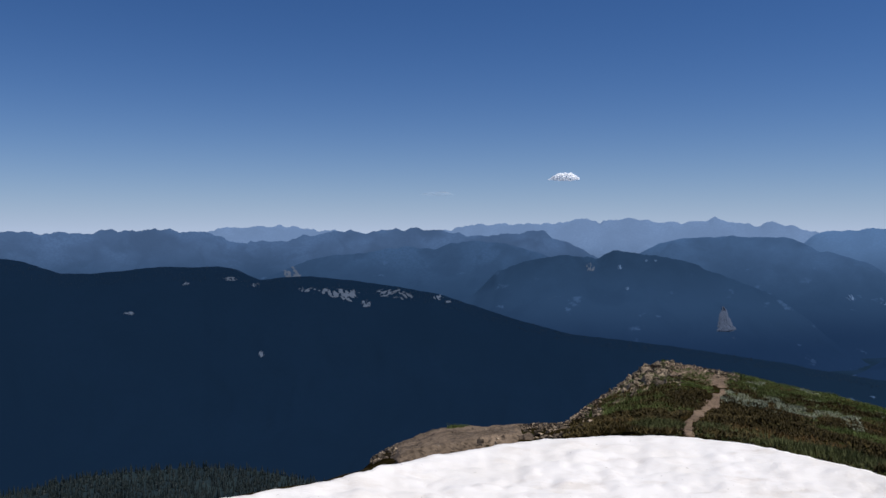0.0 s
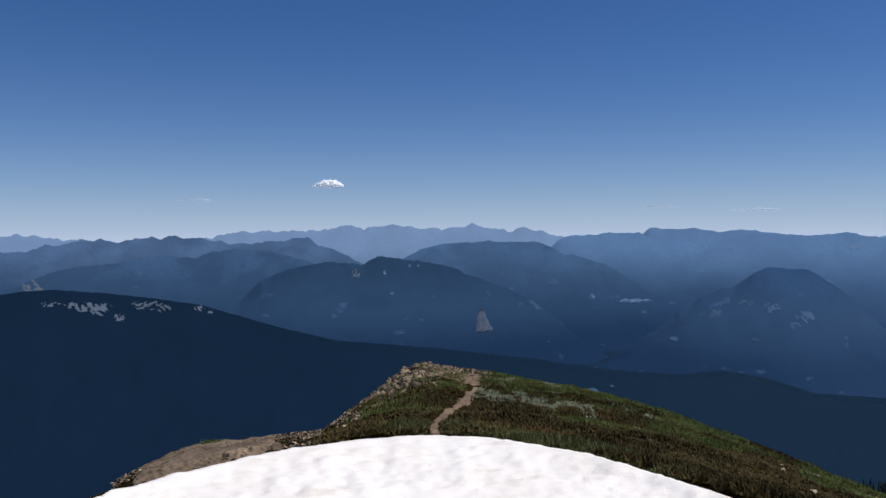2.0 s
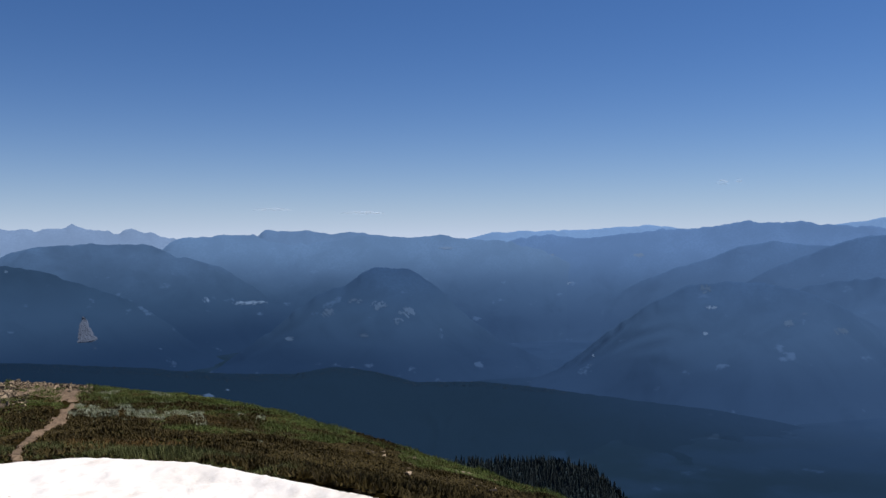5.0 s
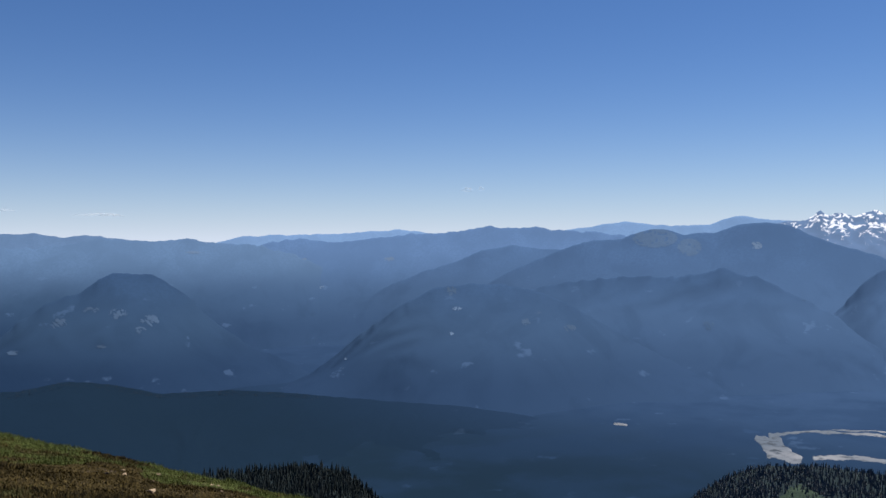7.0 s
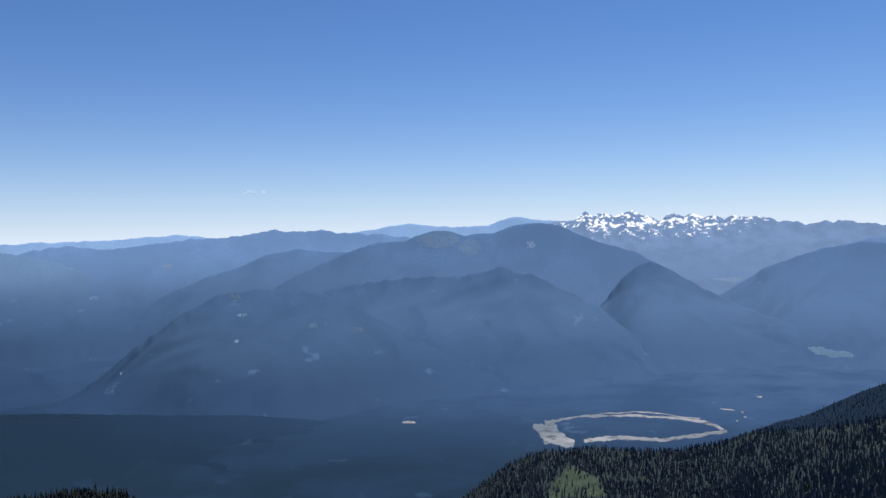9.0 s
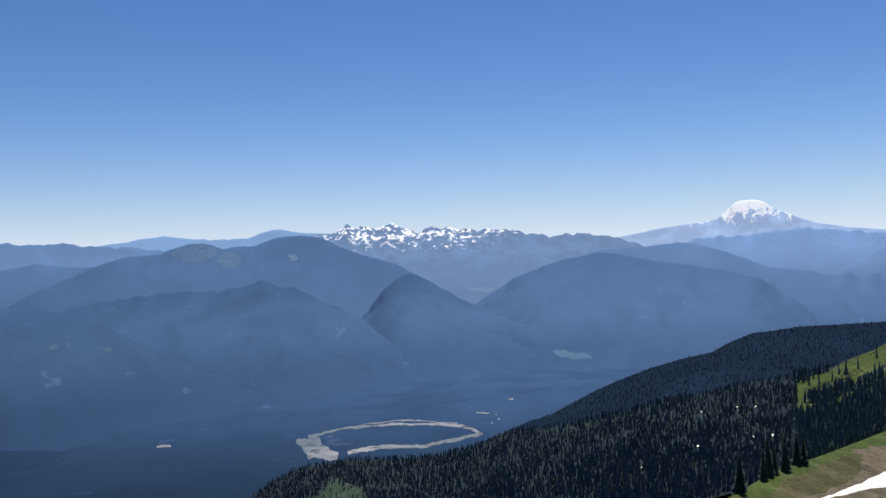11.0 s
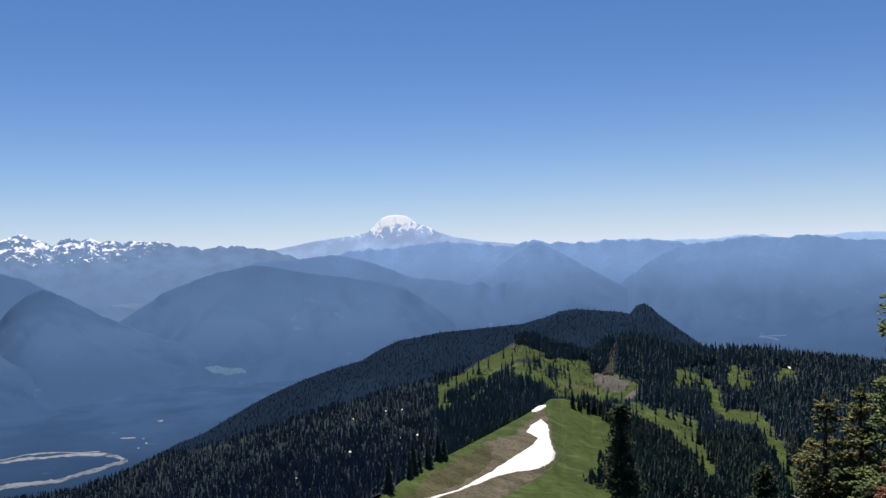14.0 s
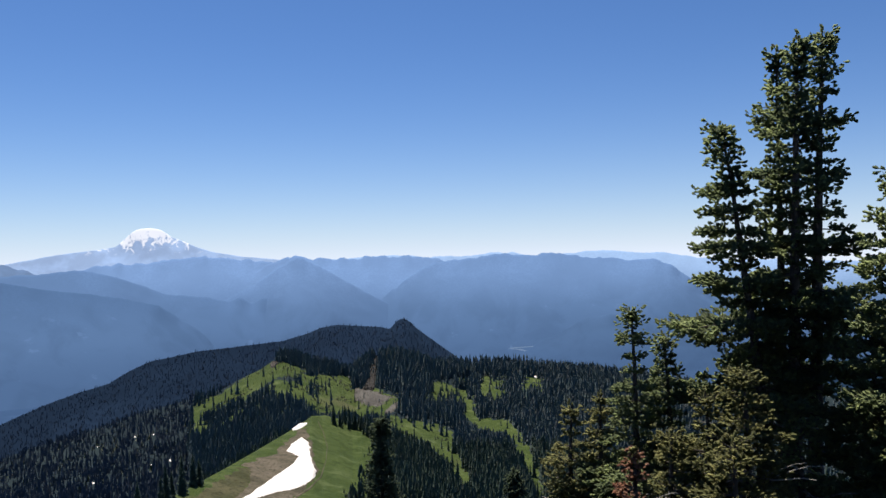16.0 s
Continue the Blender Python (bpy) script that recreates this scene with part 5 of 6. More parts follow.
hill = np.concatenate([scatter(FORMS["grassy"], 1500, 117.0, 123.5, 1221, 0.0, 0.10, 0.97), scatter(FORMS["grassy"], 8000, 109, 122.5, 1223, 0.1, 1.0, 0.8, 40.0),
                       scatter(FORMS["grassy"], 2600, 100, 113.5, 1227, 0.0, 1.0, 0.85, 40.0)])
h = uneven(hill, 6.5, 12, 1228)
ok = wooded(hill, h, 1229, 0.02)
firs_of("scattered dark firs on the grassy hill", hill[ok], h[ok], 1229)
side = scatter(FORMS["shoulder"], 2600, 123.4, 131, 1237, 0.0, 0.85, 0.85, 18.0)
h = uneven(side, 5, 9.5, 1238)
ok = wooded(side, h, 1239, 0.03)
firs_of("dark firs crowding the flank of the meadow ridge", side[ok], h[ok], 1239)
low = np.concatenate([scatter(FORMS["grassy"], 3000, 110, 122.5, 1231, 0.03, 0.8, 0.5, 20.0), scatter(FORMS["n5"], 2500, 121.5, 137, 1233, 0.1, 0.9, 0.45, 20.0)])
stand("shrubs", "low green shrubs scattered over the grassy slopes", low, np.random.RandomState(1235).uniform(0.6, 1.8, len(low)), [cone_shape(3, 6, 960 + i, 0.55) for i in range(3)], NEEDLES_SHRUB, 1235)


p = scatter(FORMS["r1"], 4200, -29, 50, 1241, 0.0, 0.03, 0.97)
stand("fir_forest", "dark forest fringe along the crest of the long ridge", p, tall(len(p), 2, 3.8, 1243), [cone_shape(3, 4, 970 + i) for i in range(3)], NEEDLES_RIDGE, 1243)


pale = np.concatenate([scatter(FORMS["n2"], 420, 92, 116, 1251, 0.05, 0.95, 0.5, 25.0), scatter(FORMS["n2"], 60, 76, 92, 1252, 0.05, 0.9, 0.5, 25.0)])
stand("dead_trees", "pale weathered snags scattered through the fir forest", pale, np.random.RandomState(1253).uniform(6, 9.5, len(pale)), [cone_shape(3, 4, 980, 0.07)], DEAD_WOOD, 1253)
pale = scatter(FORMS["n2"], 500, 95, 116, 1255, 0.1, 0.9, 0.42, 30.0)
stand("shrubs", "pale green shrubs in the openings of the forest", pale, np.random.RandomState(1257).uniform(3, 6.5, len(pale)), [cone_shape(3, 6, 985, 0.4)], NEEDLES_SHRUB, 1257)
for k, (b, el) in enumerate(SNOW_SPOTS):
    w, h = 0.05 + 0.03 * (k % 3), 0.035 + 0.03 * (k % 2)
    plot("snow_field", "small white snow patch between the forest firs", "snow", [(b - w, el), (b - 0.3 * w, el + h), (b + w, el + 0.5 * h), (b + 0.6 * w, el - 0.6 * h), (b - 0.5 * w, el - h)], SNOW, 1.0, FORMS["n2"], 1261 + k, 0.08, 0.02)
plot("clearing", "pale green shrubby clearing in the fir forest", "clearing", FOREST_GLADE, GLADE, 1.5, FORMS["n2"], 1281, 0.4, 0.06)


# single firs on the meadow ridge
def meadow_fir(k):
    t = thing("fir_tree", "dark green pointed fir standing on the meadow slope", "tree", "firs on the meadow")
    v, f = fir_shape(20, 9, 950 + k, 0.19)
    piece("crown", mesh_of("crown", v * 10.0, f, (NEEDLES_SIDE,)), t)
    a = np.linspace(0, 6.2832, 7)[:-1]
    rows = np.concatenate([np.stack([0.16 * (1 - z) * np.cos(a), 0.16 * (1 - z) * np.sin(a), 0 * a + 9.6 * z - 0.3], -1) for z in np.linspace(0, 1, 5)])
    q = grid_faces(5, 6)
    piece("trunk", mesh_of("trunk", rows, q, (BARK,)), t)
    return t


PROTO = [meadow_fir(k) for k in range(4)]
belt = MEADOW_FORM.at(np.random.RandomState(1307).uniform(120.4, 124.4, 45), np.random.RandomState(1308).uniform(0.0, 0.08, 45))
spots = np.concatenate([belt, scatter(MEADOW_FORM, 12, 108, 113.0, 1301, 0.0, 0.05, 0.75), scatter(MEADOW_FORM, 230, 124.2, 129.5, 1303, 0.0, 0.6, 0.66, 25.0), scatter(FORMS["n5"], 40, 124.5, 129, 1305, 0.3, 0.6, 0.5, 20.0)])
spots = spots[wooded(spots, np.full(len(spots), 7.0), 1309, 0.12)][:230]
for k, q in enumerate(spots):
    s = float(rng.uniform(0.45, 1.05))
    m = Matrix.Translation(q) @ Matrix.Rotation(float(rng.rand() * 6.28), 4, 'Z') @ Matrix.Diagonal((s, s, s, 1))
    if k < 4:
        PROTO[k].matrix_basis = m
    else:
        o = copy_thing(PROTO[k % 4], m)
        o.scale = (s, s, s)


def shoot_shape(seed, blades=4):
    """A bristly fir shoot along x, 1 long: ragged blades of needles crossed round a stem."""
    r = np.random.RandomState(seed)
    verts, tris = [(-0.15, 0, 0), (1.08, 0, 0.04)], []
    for k in range(blades):
        a, n = 3.1416 * (k + r.uniform(-0.3, 0.3)) / blades, len(verts)
        for sign in (1, -1):
            w = sign * r.uniform(0.20, 0.36)
            verts.append((r.uniform(0.45, 0.95), w * math.cos(a), w * math.sin(a) + 0.03))
        tris += [(0, n, 1), (0, 1, n + 1)]
    return np.array(verts), np.array(tris)


SHOOTS = [shoot_shape(70 + k) for k in range(12)]


def tube(points, radii, sides=6):
    points, a = np.asarray(points), np.linspace(0, 6.2832, sides + 1)[:-1]
    d = np.gradient(points, axis=0)
    d /= np.linalg.norm(d, axis=1, keepdims=True) + 1e-9
    ref = np.where(np.abs(d[:, 2:]) > 0.8, (1.0, 0, 0), (0, 0, 1.0))
    e1 = np.cross(d, ref)
    e1 /= np.linalg.norm(e1, axis=1, keepdims=True)
    e2 = np.cross(d, e1)
    ring = points[:, None] + np.asarray(radii)[:, None, None] * (np.cos(a)[None, :, None] * e1[:, None] + np.sin(a)[None, :, None] * e2[:, None])
    n, f = len(points), grid_faces(len(points), sides)
    close = np.array([[i * sides + sides - 1, (i + 1) * sides + sides - 1, (i + 1) * sides, i * sides] for i in range(n - 1)])
    return ring.reshape(-1, 3), np.concatenate([f, close])


def fir(label, base, height, reach, seed, lean=(0, 0), first=0.08, trunk=0.11, twig=0.105, step=0.22, dead=0.0, thin=1.0, taper=0.72, leaf=None, more=0, snags=0, flag=None, droop=0.22):
    """A subalpine fir near by: trunk, limbs in tiers, flat sprays of bristly shoots. flag: (direction, amount) in which its boughs grow longer."""
    r = np.random.RandomState(seed)
    t = thing("subalpine_fir", label, "tree", "firs beside the summit", at=base)
    z = np.linspace(0, 1, 16)
    wob = (r.rand(16, 2) - 0.5).cumsum(0) * 0.03
    axis = np.stack([lean[0] * z ** 1.3 + wob[:, 0] * z, lean[1] * z ** 1.3 + wob[:, 1] * z, z * height - 0.2 * (1 - z)], -1)
    piece("trunk", mesh_of("trunk", *tube(axis, trunk * (1 - z) ** 0.8 + 0.012, 9), (BARK,), smooth_shade=True), t)
    places, ways, sizes, dry = [], [], [], []

    def shoots(points, way, size, brown):
        points = np.repeat(points, 2, 0) + r.normal(size=(2 * len(points), 3)) * 0.3 * twig
        k = len(points)
        places.append(points)
        w = np.asarray(way) + r.normal(size=(k, 3)) * 0.42 + (0, 0, 0.2)
        ways.append(w / np.linalg.norm(w, axis=1, keepdims=True))
        sizes.append(size * r.uniform(0.7, 1.15, k))
        dry.append(np.full(k, brown))

    h = first * height
    while h < height * 0.985:
        f = h / height
        span = reach * (0.06 + 0.94 * (1 - f) ** taper) * (0.6 + 0.4 * min(1, f / 0.25 + 0.4)) * r.choice([0.5, 0.75, 1.0, 1.35])
        count, turn = r.randint(4, 8) + more, r.rand() * 6.2832
        for k in range(count):
            a = turn + 6.2832 * (k + r.uniform(-0.3, 0.3)) / count
            ln = span * r.uniform(0.6, 1.1)
            if flag:
                ln *= 1 + flag[1] * math.cos(a - flag[0])
            if r.rand() > thin:
                continue
            hh = min(h + r.uniform(-0.06, 0.06) * step, height * 0.99) / height
            c = np.array([np.interp(hh, z, axis[:, j]) for j in range(3)])
            d, side = np.array([math.cos(a), math.sin(a), 0]), np.array([-math.sin(a), math.cos(a), 0])
            s = np.linspace(0, 1, 6)
            sag, rise = droop * r.uniform(0.5, 1.5) * (1 - 0.6 * f), r.uniform(0.08, 0.3)
            if f > 0.9:
                sag, rise = -0.35, 0.3
            curve = c + d * (ln * s)[:, None] + np.stack([0 * s, 0 * s, ln * (-sag * s * 1.4 + rise * s ** 2.5)], -1)
            piece("limb", mesh_of("limb", *tube(curve, 0.018 * (1 - s * 0.8) * (0.5 + ln * 0.6), 4), (BARK,)), t)
            brown = r.rand() < dead
            # shoots along the outer limb, and branchlets to both sides that carry more
            gap = twig * 0.5
            q = np.linspace(0.35 if f < 0.8 else 0.1, 1.0, max(3, int(ln * 0.65 / gap)))
            at = np.stack([np.interp(q, s, curve[:, j]) for j in range(3)], -1)
            shoots(at, d, twig, brown)
            for g, qq in enumerate(np.linspace(0.22, 0.92, max(2, int(ln * 0.7 / (gap * 1.15))))):
                way = d * r.uniform(0.5, 0.9) + side * (1 if g % 2 else -1) * r.uniform(0.6, 1.0) + (0, 0, r.uniform(-0.35, 0.2))
                way /= np.linalg.norm(way)
                bl = ln * 0.6 * (1.08 - qq) ** 0.7 * r.uniform(0.6, 1.2) + twig * 0.4
                p0 = np.array([np.interp(qq, s, curve[:, j]) for j in range(3)])
                m = max(1, int(bl / gap))
                shoots(p0 + way * (bl * np.linspace(0.3, 1.0, m))[:, None], way, twig * 0.95, brown)
        h += step * r.uniform(0.75, 1.25) * (1 if f < 0.8 else 0.6)
    for q in range(5):
        shoots(axis[-1:] - (0, 0, 0.8 * twig * q), (r.normal() * 0.3, r.normal() * 0.3, 1.4 - 0.1 * q), twig, False)
    if snags:
        for k in range(snags):
            f, a = r.uniform(0.04, 0.45), r.rand() * 6.2832
            c, ln = np.array([np.interp(f, z, axis[:, j]) for j in range(3)]), reach * r.uniform(0.6, 1.15)
            s = np.linspace(0, 1, 6)
            bend = r.uniform(-0.35, 0.25)
            curve = c + np.stack([math.cos(a) * ln * s, math.sin(a) * ln * s, ln * (bend * s + 0.06 * np.sin(s * 5 + a))], -1)
            piece("dead_twig", mesh_of("dead_twig", *tube(curve, 0.015 * (1 - s * 0.7), 4), (DEAD_WOOD,)), t, "bare pale grey dead twig")
    places, ex, sizes, dry = np.concatenate(places), np.concatenate(ways), np.concatenate(sizes), np.concatenate(dry)
    ey = np.cross((0, 0, 1.0), ex) + 1e-6
    ey /= np.linalg.norm(ey, axis=1, keepdims=True)
    ez = np.cross(ex, ey)
    pick = r.randint(0, len(SHOOTS), len(places))
    for name, mat, text, chosen in (("crown", leaf or NEEDLES, "", ~dry), ("dead_foliage", NEEDLES_DRY, "rust-brown dead fir needles", dry)):
        vs, fs, m0 = [], [], 0
        for k, (sv, st) in enumerate(SHOOTS):
            ok = chosen & (pick == k)
            v = (sv[None, :, 0:1] * ex[ok][:, None] + sv[None, :, 1:2] * ey[ok][:, None] + sv[None, :, 2:3] * ez[ok][:, None]) * sizes[ok][:, None, None] + places[ok][:, None]
            vs.append(v.reshape(-1, 3))
            fs.append((st[None] + (np.arange(len(v)) * len(sv))[:, None, None]).reshape(-1, 3) + m0)
            m0 += v.shape[0] * len(sv)
        if m0:
            piece(name, mesh_of(name, np.concatenate(vs), np.concatenate(fs), (mat,)), t, text)
    return t


def rooted(b, r):
    return tuple(polar(b, r, ground_height(np.array([float(b)]), np.array([float(r)]))[0] - 0.05))


def grown(label, b, r, top, reach, seed, top_b=None, **more):
    """A fir rooted at a bearing and distance, as seen from the end of the walk, whose tip stands at an angle from the eye."""
    stand_at = np.array((0.179, 0.024, 0.0))
    base = tuple(np.array(rooted(b, r)) + stand_at)
    tip = polar(b if top_b is None else top_b, r, EYE + r * math.tan(radians(top))) + stand_at
    return fir(label, base, float(tip[2] - base[2]), reach, seed, lean=(float(tip[0] - base[0]), float(tip[1] - base[1])), **more)


VIEW_LEFT = math.atan2(math.cos(radians(58)), math.sin(radians(58)))  # left in the camera's last view; bough lengths vary this way to fit the outline
grown("tall dark fir with dense layered boughs", 150.7, 16.0, 13.2, 1.15, 71, 151.7, trunk=0.13, first=0.22, thin=0.85, flag=(VIEW_LEFT, 0.1))
grown("tall dark fir with a bare lower trunk", 151.9, 16.4, 13.3, 1.1, 72, 153.0, trunk=0.14, first=0.30, thin=0.8, flag=(VIEW_LEFT, -0.15))
grown("tall dark fir close beside its twin", 150.2, 16.6, 12.6, 1.05, 70, 150.4, trunk=0.1, first=0.3, thin=0.85, flag=(VIEW_LEFT, 0.2))
grown("dark fir leaning away from its taller neighbours", 149.6, 15.6, 8.1, 1.4, 73, 146.9, snags=22, trunk=0.1, first=0.30, taper=0.7, flag=(VIEW_LEFT, 0.3))
grown("dark fir with drooping lower boughs", 157.6, 14.5, 4.8, 1.5, 74, 157.0, taper=0.7)
grown("small pointed fir with open boughs", 141.1, 15.0, -3.7, 1.35, 75, trunk=0.06, twig=0.085, step=0.2, taper=0.95)
grown("small fir with a thin crown", 143.3, 15.4, -5.3, 0.8, 76, trunk=0.06, twig=0.085, step=0.2, taper=0.7)
grown("low bushy fir with yellow-green boughs", 136.7, 15.2, -9.9, 0.6, 77, snags=20, trunk=0.05, twig=0.085, step=0.2, taper=0.7, leaf=NEEDLES_BUSH)
grown("stunted fir with rust-brown dead boughs", 141.0, 12.6, -12.7, 0.7, 78, thin=0.6, snags=36, trunk=0.05, twig=0.085, step=0.16, dead=0.7, leaf=NEEDLES_BUSH)
grown("low bushy fir among taller trees", 145.6, 13.8, -9.0, 1.1, 79, snags=60, trunk=0.06, twig=0.09, step=0.2, leaf=NEEDLES_BUSH)
grown("low bushy fir below the tall trunks", 148.0, 13.6, -7.6, 1.15, 80, snags=60, trunk=0.07, twig=0.09, step=0.2, leaf=NEEDLES_BUSH)
grown("low bushy fir beside the tall trunks", 155.4, 15.0, -3.4, 1.0, 81, trunk=0.07, twig=0.095, step=0.2)
grown("spreading low fir at the foot of the group", 151.2, 14.4, -9.5, 1.0, 82, snags=30, trunk=0.06, twig=0.09, step=0.2)
grown("young fir with fresh green boughs", 138.7, 15.4, -9.2, 0.5, 85, trunk=0.05, twig=0.085, step=0.2, taper=0.7, leaf=NEEDLES_BUSH)
grown("young bushy fir in front of the group", 147.2, 12.8, -12.0, 1.0, 86, snags=40, trunk=0.05, twig=0.09, step=0.2, leaf=NEEDLES_BUSH)
grown("small bushy fir at the edge of the group", 143.3, 13.4, -11.6, 0.8, 87, snags=30, trunk=0.05, twig=0.085, step=0.2, leaf=NEEDLES_BUSH)
grown("tall dark fir standing on the slope below", 123.9, 78.0, -10.6, 3.1, 83, leaf=NEEDLES_DEEP, trunk=0.2, twig=0.36, step=0.42, taper=0.7)
grown("dark fir on the slope below", 132.9, 62.0, -14.2, 1.9, 84, leaf=NEEDLES_DEEP, trunk=0.15, twig=0.3, step=0.36, taper=0.7)


# ---- the summit's near ground ----
def near_form():
    b = np.arange(-14, 60, 0.2)
    v = np.linspace(0, 1, 60)
    r_e, r_s = table(BROW, 2, b)[:, None], table(BROW, 4, b)[:, None]
    r = r_s + (r_e - r_s) * v
    form = Slope()
    form.b, form.v, form.top = b, v, polar(b[:, None], r, ground_height(b[:, None], r))
    return form


NEAR = near_form()
band("trail", "narrow worn dirt trail climbing over the rocky knob", "path",
     [(15.5, -13.3, 1.1), (15.6, -12.7, 0.9), (15.8, -12.3, 0.6), (16.4, -11.8, 0.8), (17.1, -11.3, 0.65), (17.7, -10.9, 0.75), (18.2, -10.45, 0.55), (18.1, -10.1, 0.35)], TRAIL_DIRT, 0.03, NEAR, ragged=0.95, seed=601)
band("trail", "bare stony dirt at the head of the trail", "path", [(14.5, -8.85, 0.3), (15.6, -9.05, 0.6), (16.8, -9.3, 0.9), (17.8, -9.5, 1.0), (18.6, -9.7, 0.4)], TRAIL_DIRT, 0.025, NEAR, ragged=0.7, seed=603)


def scree_sheet():
    b = np.arange(-6.0, 8.0, 0.2)
    s = np.linspace(0, 1, 30)
    r0, r1 = table(BROW, 2, b)[:, None] - 0.2, table(BROW, 4, b)[:, None] + 2.5
    r = r0 + (r1 - r0) * s
    z = ground_height(b[:, None], r) + 0.03 + 0.05 * fbm(b[:, None] * 3, r * 3, 71, 3) - 0.3 * (1 - smooth(-6, -3.5, b[:, None])) - 0.35 * smooth(4.2, 7.0, b[:, None] + 3.0 * (fbm(r, b[:, None], 73, 3) - 0.5))
    return mesh_of("scree", polar(b[:, None], r, z).reshape(-1, 3), grid_faces(len(b), len(s))[:, ::-1], (SCREE,), smooth_shade=True)


tagged(new("scree", scree_sheet()), "bare brown scree mound behind the snow", "scree", kind="structure")


def stone_mesh(seed):
    """An angular block split along flat faces."""
    r = np.random.RandomState(seed)
    bm = bmesh.new()
    for k in range(11):
        p = r.uniform(-1, 1, 3)
        p /= np.abs(p).max() ** 0.75
        bm.verts.new((p[0], p[1] * 0.8, p[2] * 0.65))
    hull = bmesh.ops.convex_hull(bm, input=bm.verts[:])
    bmesh.ops.delete(bm, geom=list({g for g in hull["geom_interior"] + hull["geom_unused"] if isinstance(g, bmesh.types.BMVert)}), context='VERTS')
    me = bpy.data.meshes.new("stone")
    bm.to_mesh(me)
    bm.free()
    me.materials.append(OUTCROP_ROCK)
    return me


STONES = [stone_mesh(700 + k) for k in range(12)]
outcrop = thing("rock_outcrop", "broken brown rocks along the edge of the knob", "rock", kind="structure")
rr = np.random.RandomState(77)
for k in range(290):
    # most along the broken edge, some round the top of the trail
    b = 8.0 + 7.6 * rr.rand() ** 0.85 if k < 250 else rr.uniform(15.2, 18.6)
    r_s = float(table(BROW, 4, b))
    back = abs(rr.normal()) * (0.05 + 0.13 * (b > 9.8) * (b < 14.6))
    r = r_s * (1.015 - min(back, 0.30)) if k < 250 else r_s * rr.uniform(0.93, 1.01)
    size = rr.uniform(0.035, 0.075) * (1.6 if rr.rand() < 0.14 else 1.0) * (1.2 if 11.0 < b < 15.0 else 0.8) * (0.6 if k >= 250 else 1.0)
    o = new("stone", STONES[k % 12])
    o.parent = outcrop
    o.location = polar(b, r, ground_height(np.array([b]), np.array([r]))[0] + size * rr.uniform(0.05, 0.6))
    o.rotation_euler = rr.uniform(-1.2, 1.2), rr.uniform(-1.2, 1.2), rr.rand() * 6.28
    o.scale = size * rr.uniform(0.8, 1.5), size * rr.uniform(0.7, 1.1), size * rr.uniform(0.8, 1.5)


def rubble(name, label, n, b0, b1, spread, small, large, seed, lift=0.0):
    """Small broken stone, too much to count, as one mesh."""
    r = np.random.RandomState(seed)
    all_v, all_f, n0 = [], [], 0
    for k in range(4):
        v0 = np.array([tuple(v.co) for v in STONES[k].vertices])
        f0 = np.array([tuple(p.vertices) for p in STONES[k].polygons])
        m = n // 4
        b = r.uniform(b0, b1, m)
        r_s = table(BROW, 4, b)
        d = r_s * (1.02 - spread(b) * np.abs(r.normal(size=m)))
        size = r.uniform(small, large, m) * r.choice([0.7, 1.0, 1.7], m, p=[0.4, 0.45, 0.15])
        a = r.rand(m) * 6.2832
        at = polar(b, d, ground_height(b, d) + lift)
        x, y, z = v0[:, 0], v0[:, 1], v0[:, 2]
        p = np.stack([x * np.cos(a)[:, None] - y * np.sin(a)[:, None], x * np.sin(a)[:, None] + y * np.cos(a)[:, None], z + 0 * a[:, None]], -1)
        p = p * size[:, None, None] * r.uniform(0.7, 1.4, (m, 1, 3)) + at[:, None, :]
        all_v.append(p.reshape(-1, 3))
        all_f.append((f0[None] + (np.arange(m) * len(v0))[:, None, None]).reshape(-1, 3) + n0)
        n0 += m * len(v0)
    tagged(new(name, mesh_of(name, np.concatenate(all_v), np.concatenate(all_f), (RUBBLE_ROCK,))), label, "rubble", kind="stuff")


def island_rock(name, dark, light):
    m = Mat(name, 0.9, 0.2)
    rnd = m.node("ShaderNodeNewGeometry").outputs["Random Per Island"]
    c = m.mix(m.math('MULTIPLY', rnd, rnd), dark, light)
    c = m.mix(m.ramp(m.noise(14.0, 5), 0.45, 0.7), c, grey(dark, 0.8))
    m.bump(m.noise(30.0, 4), 0.5, 0.01)
    return m.colour(c)


RUBBLE_ROCK = island_rock("rubble_rock", (0.022, 0.015, 0.010), (0.50, 0.37, 0.24))
rubble("rubble", "loose brown rubble between the rocks of the knob", 10000, 7.0, 15.6, lambda b: np.where(b > 9.8, 0.12, 0.06), 0.012, 0.042, 91)
rubble("rubble", "dark broken stones where the scree meets the heather", 2600, 3.6, 9.5, lambda b: 0.25, 0.01, 0.03, 99)
rubble("rubble", "loose brown stones round the head of the trail", 1600, 14.4, 19.2, lambda b: 0.05, 0.012, 0.04, 93)
rubble("rubble", "small loose stones lying on the scree mound", 2600, -5.5, 9.0, lambda b: 0.2, 0.006, 0.016, 95, 0.04)
rubble("rubble", "small pale stones and soil showing through the heather", 420, 36.0, 47.0, lambda b: 0.25, 0.01, 0.035, 97)


def tuft_mat(name, a, b):
    m = Mat(name, 0.8, 0.15)
    rnd = m.node("ShaderNodeNewGeometry").outputs["Random Per Island"]
    return m.colour(m.mix(rnd, a, b))


HEATHER = tuft_mat("heather", (0.020, 0.014, 0.004), (0.088, 0.062, 0.016))
GRASS = tuft_mat("alpine_grass", (0.042, 0.060, 0.012), (0.135, 0.16, 0.040))
SPRIG = tuft_mat("heather_sprigs", (0.06, 0.035, 0.008), (0.14, 0.075, 0.02))
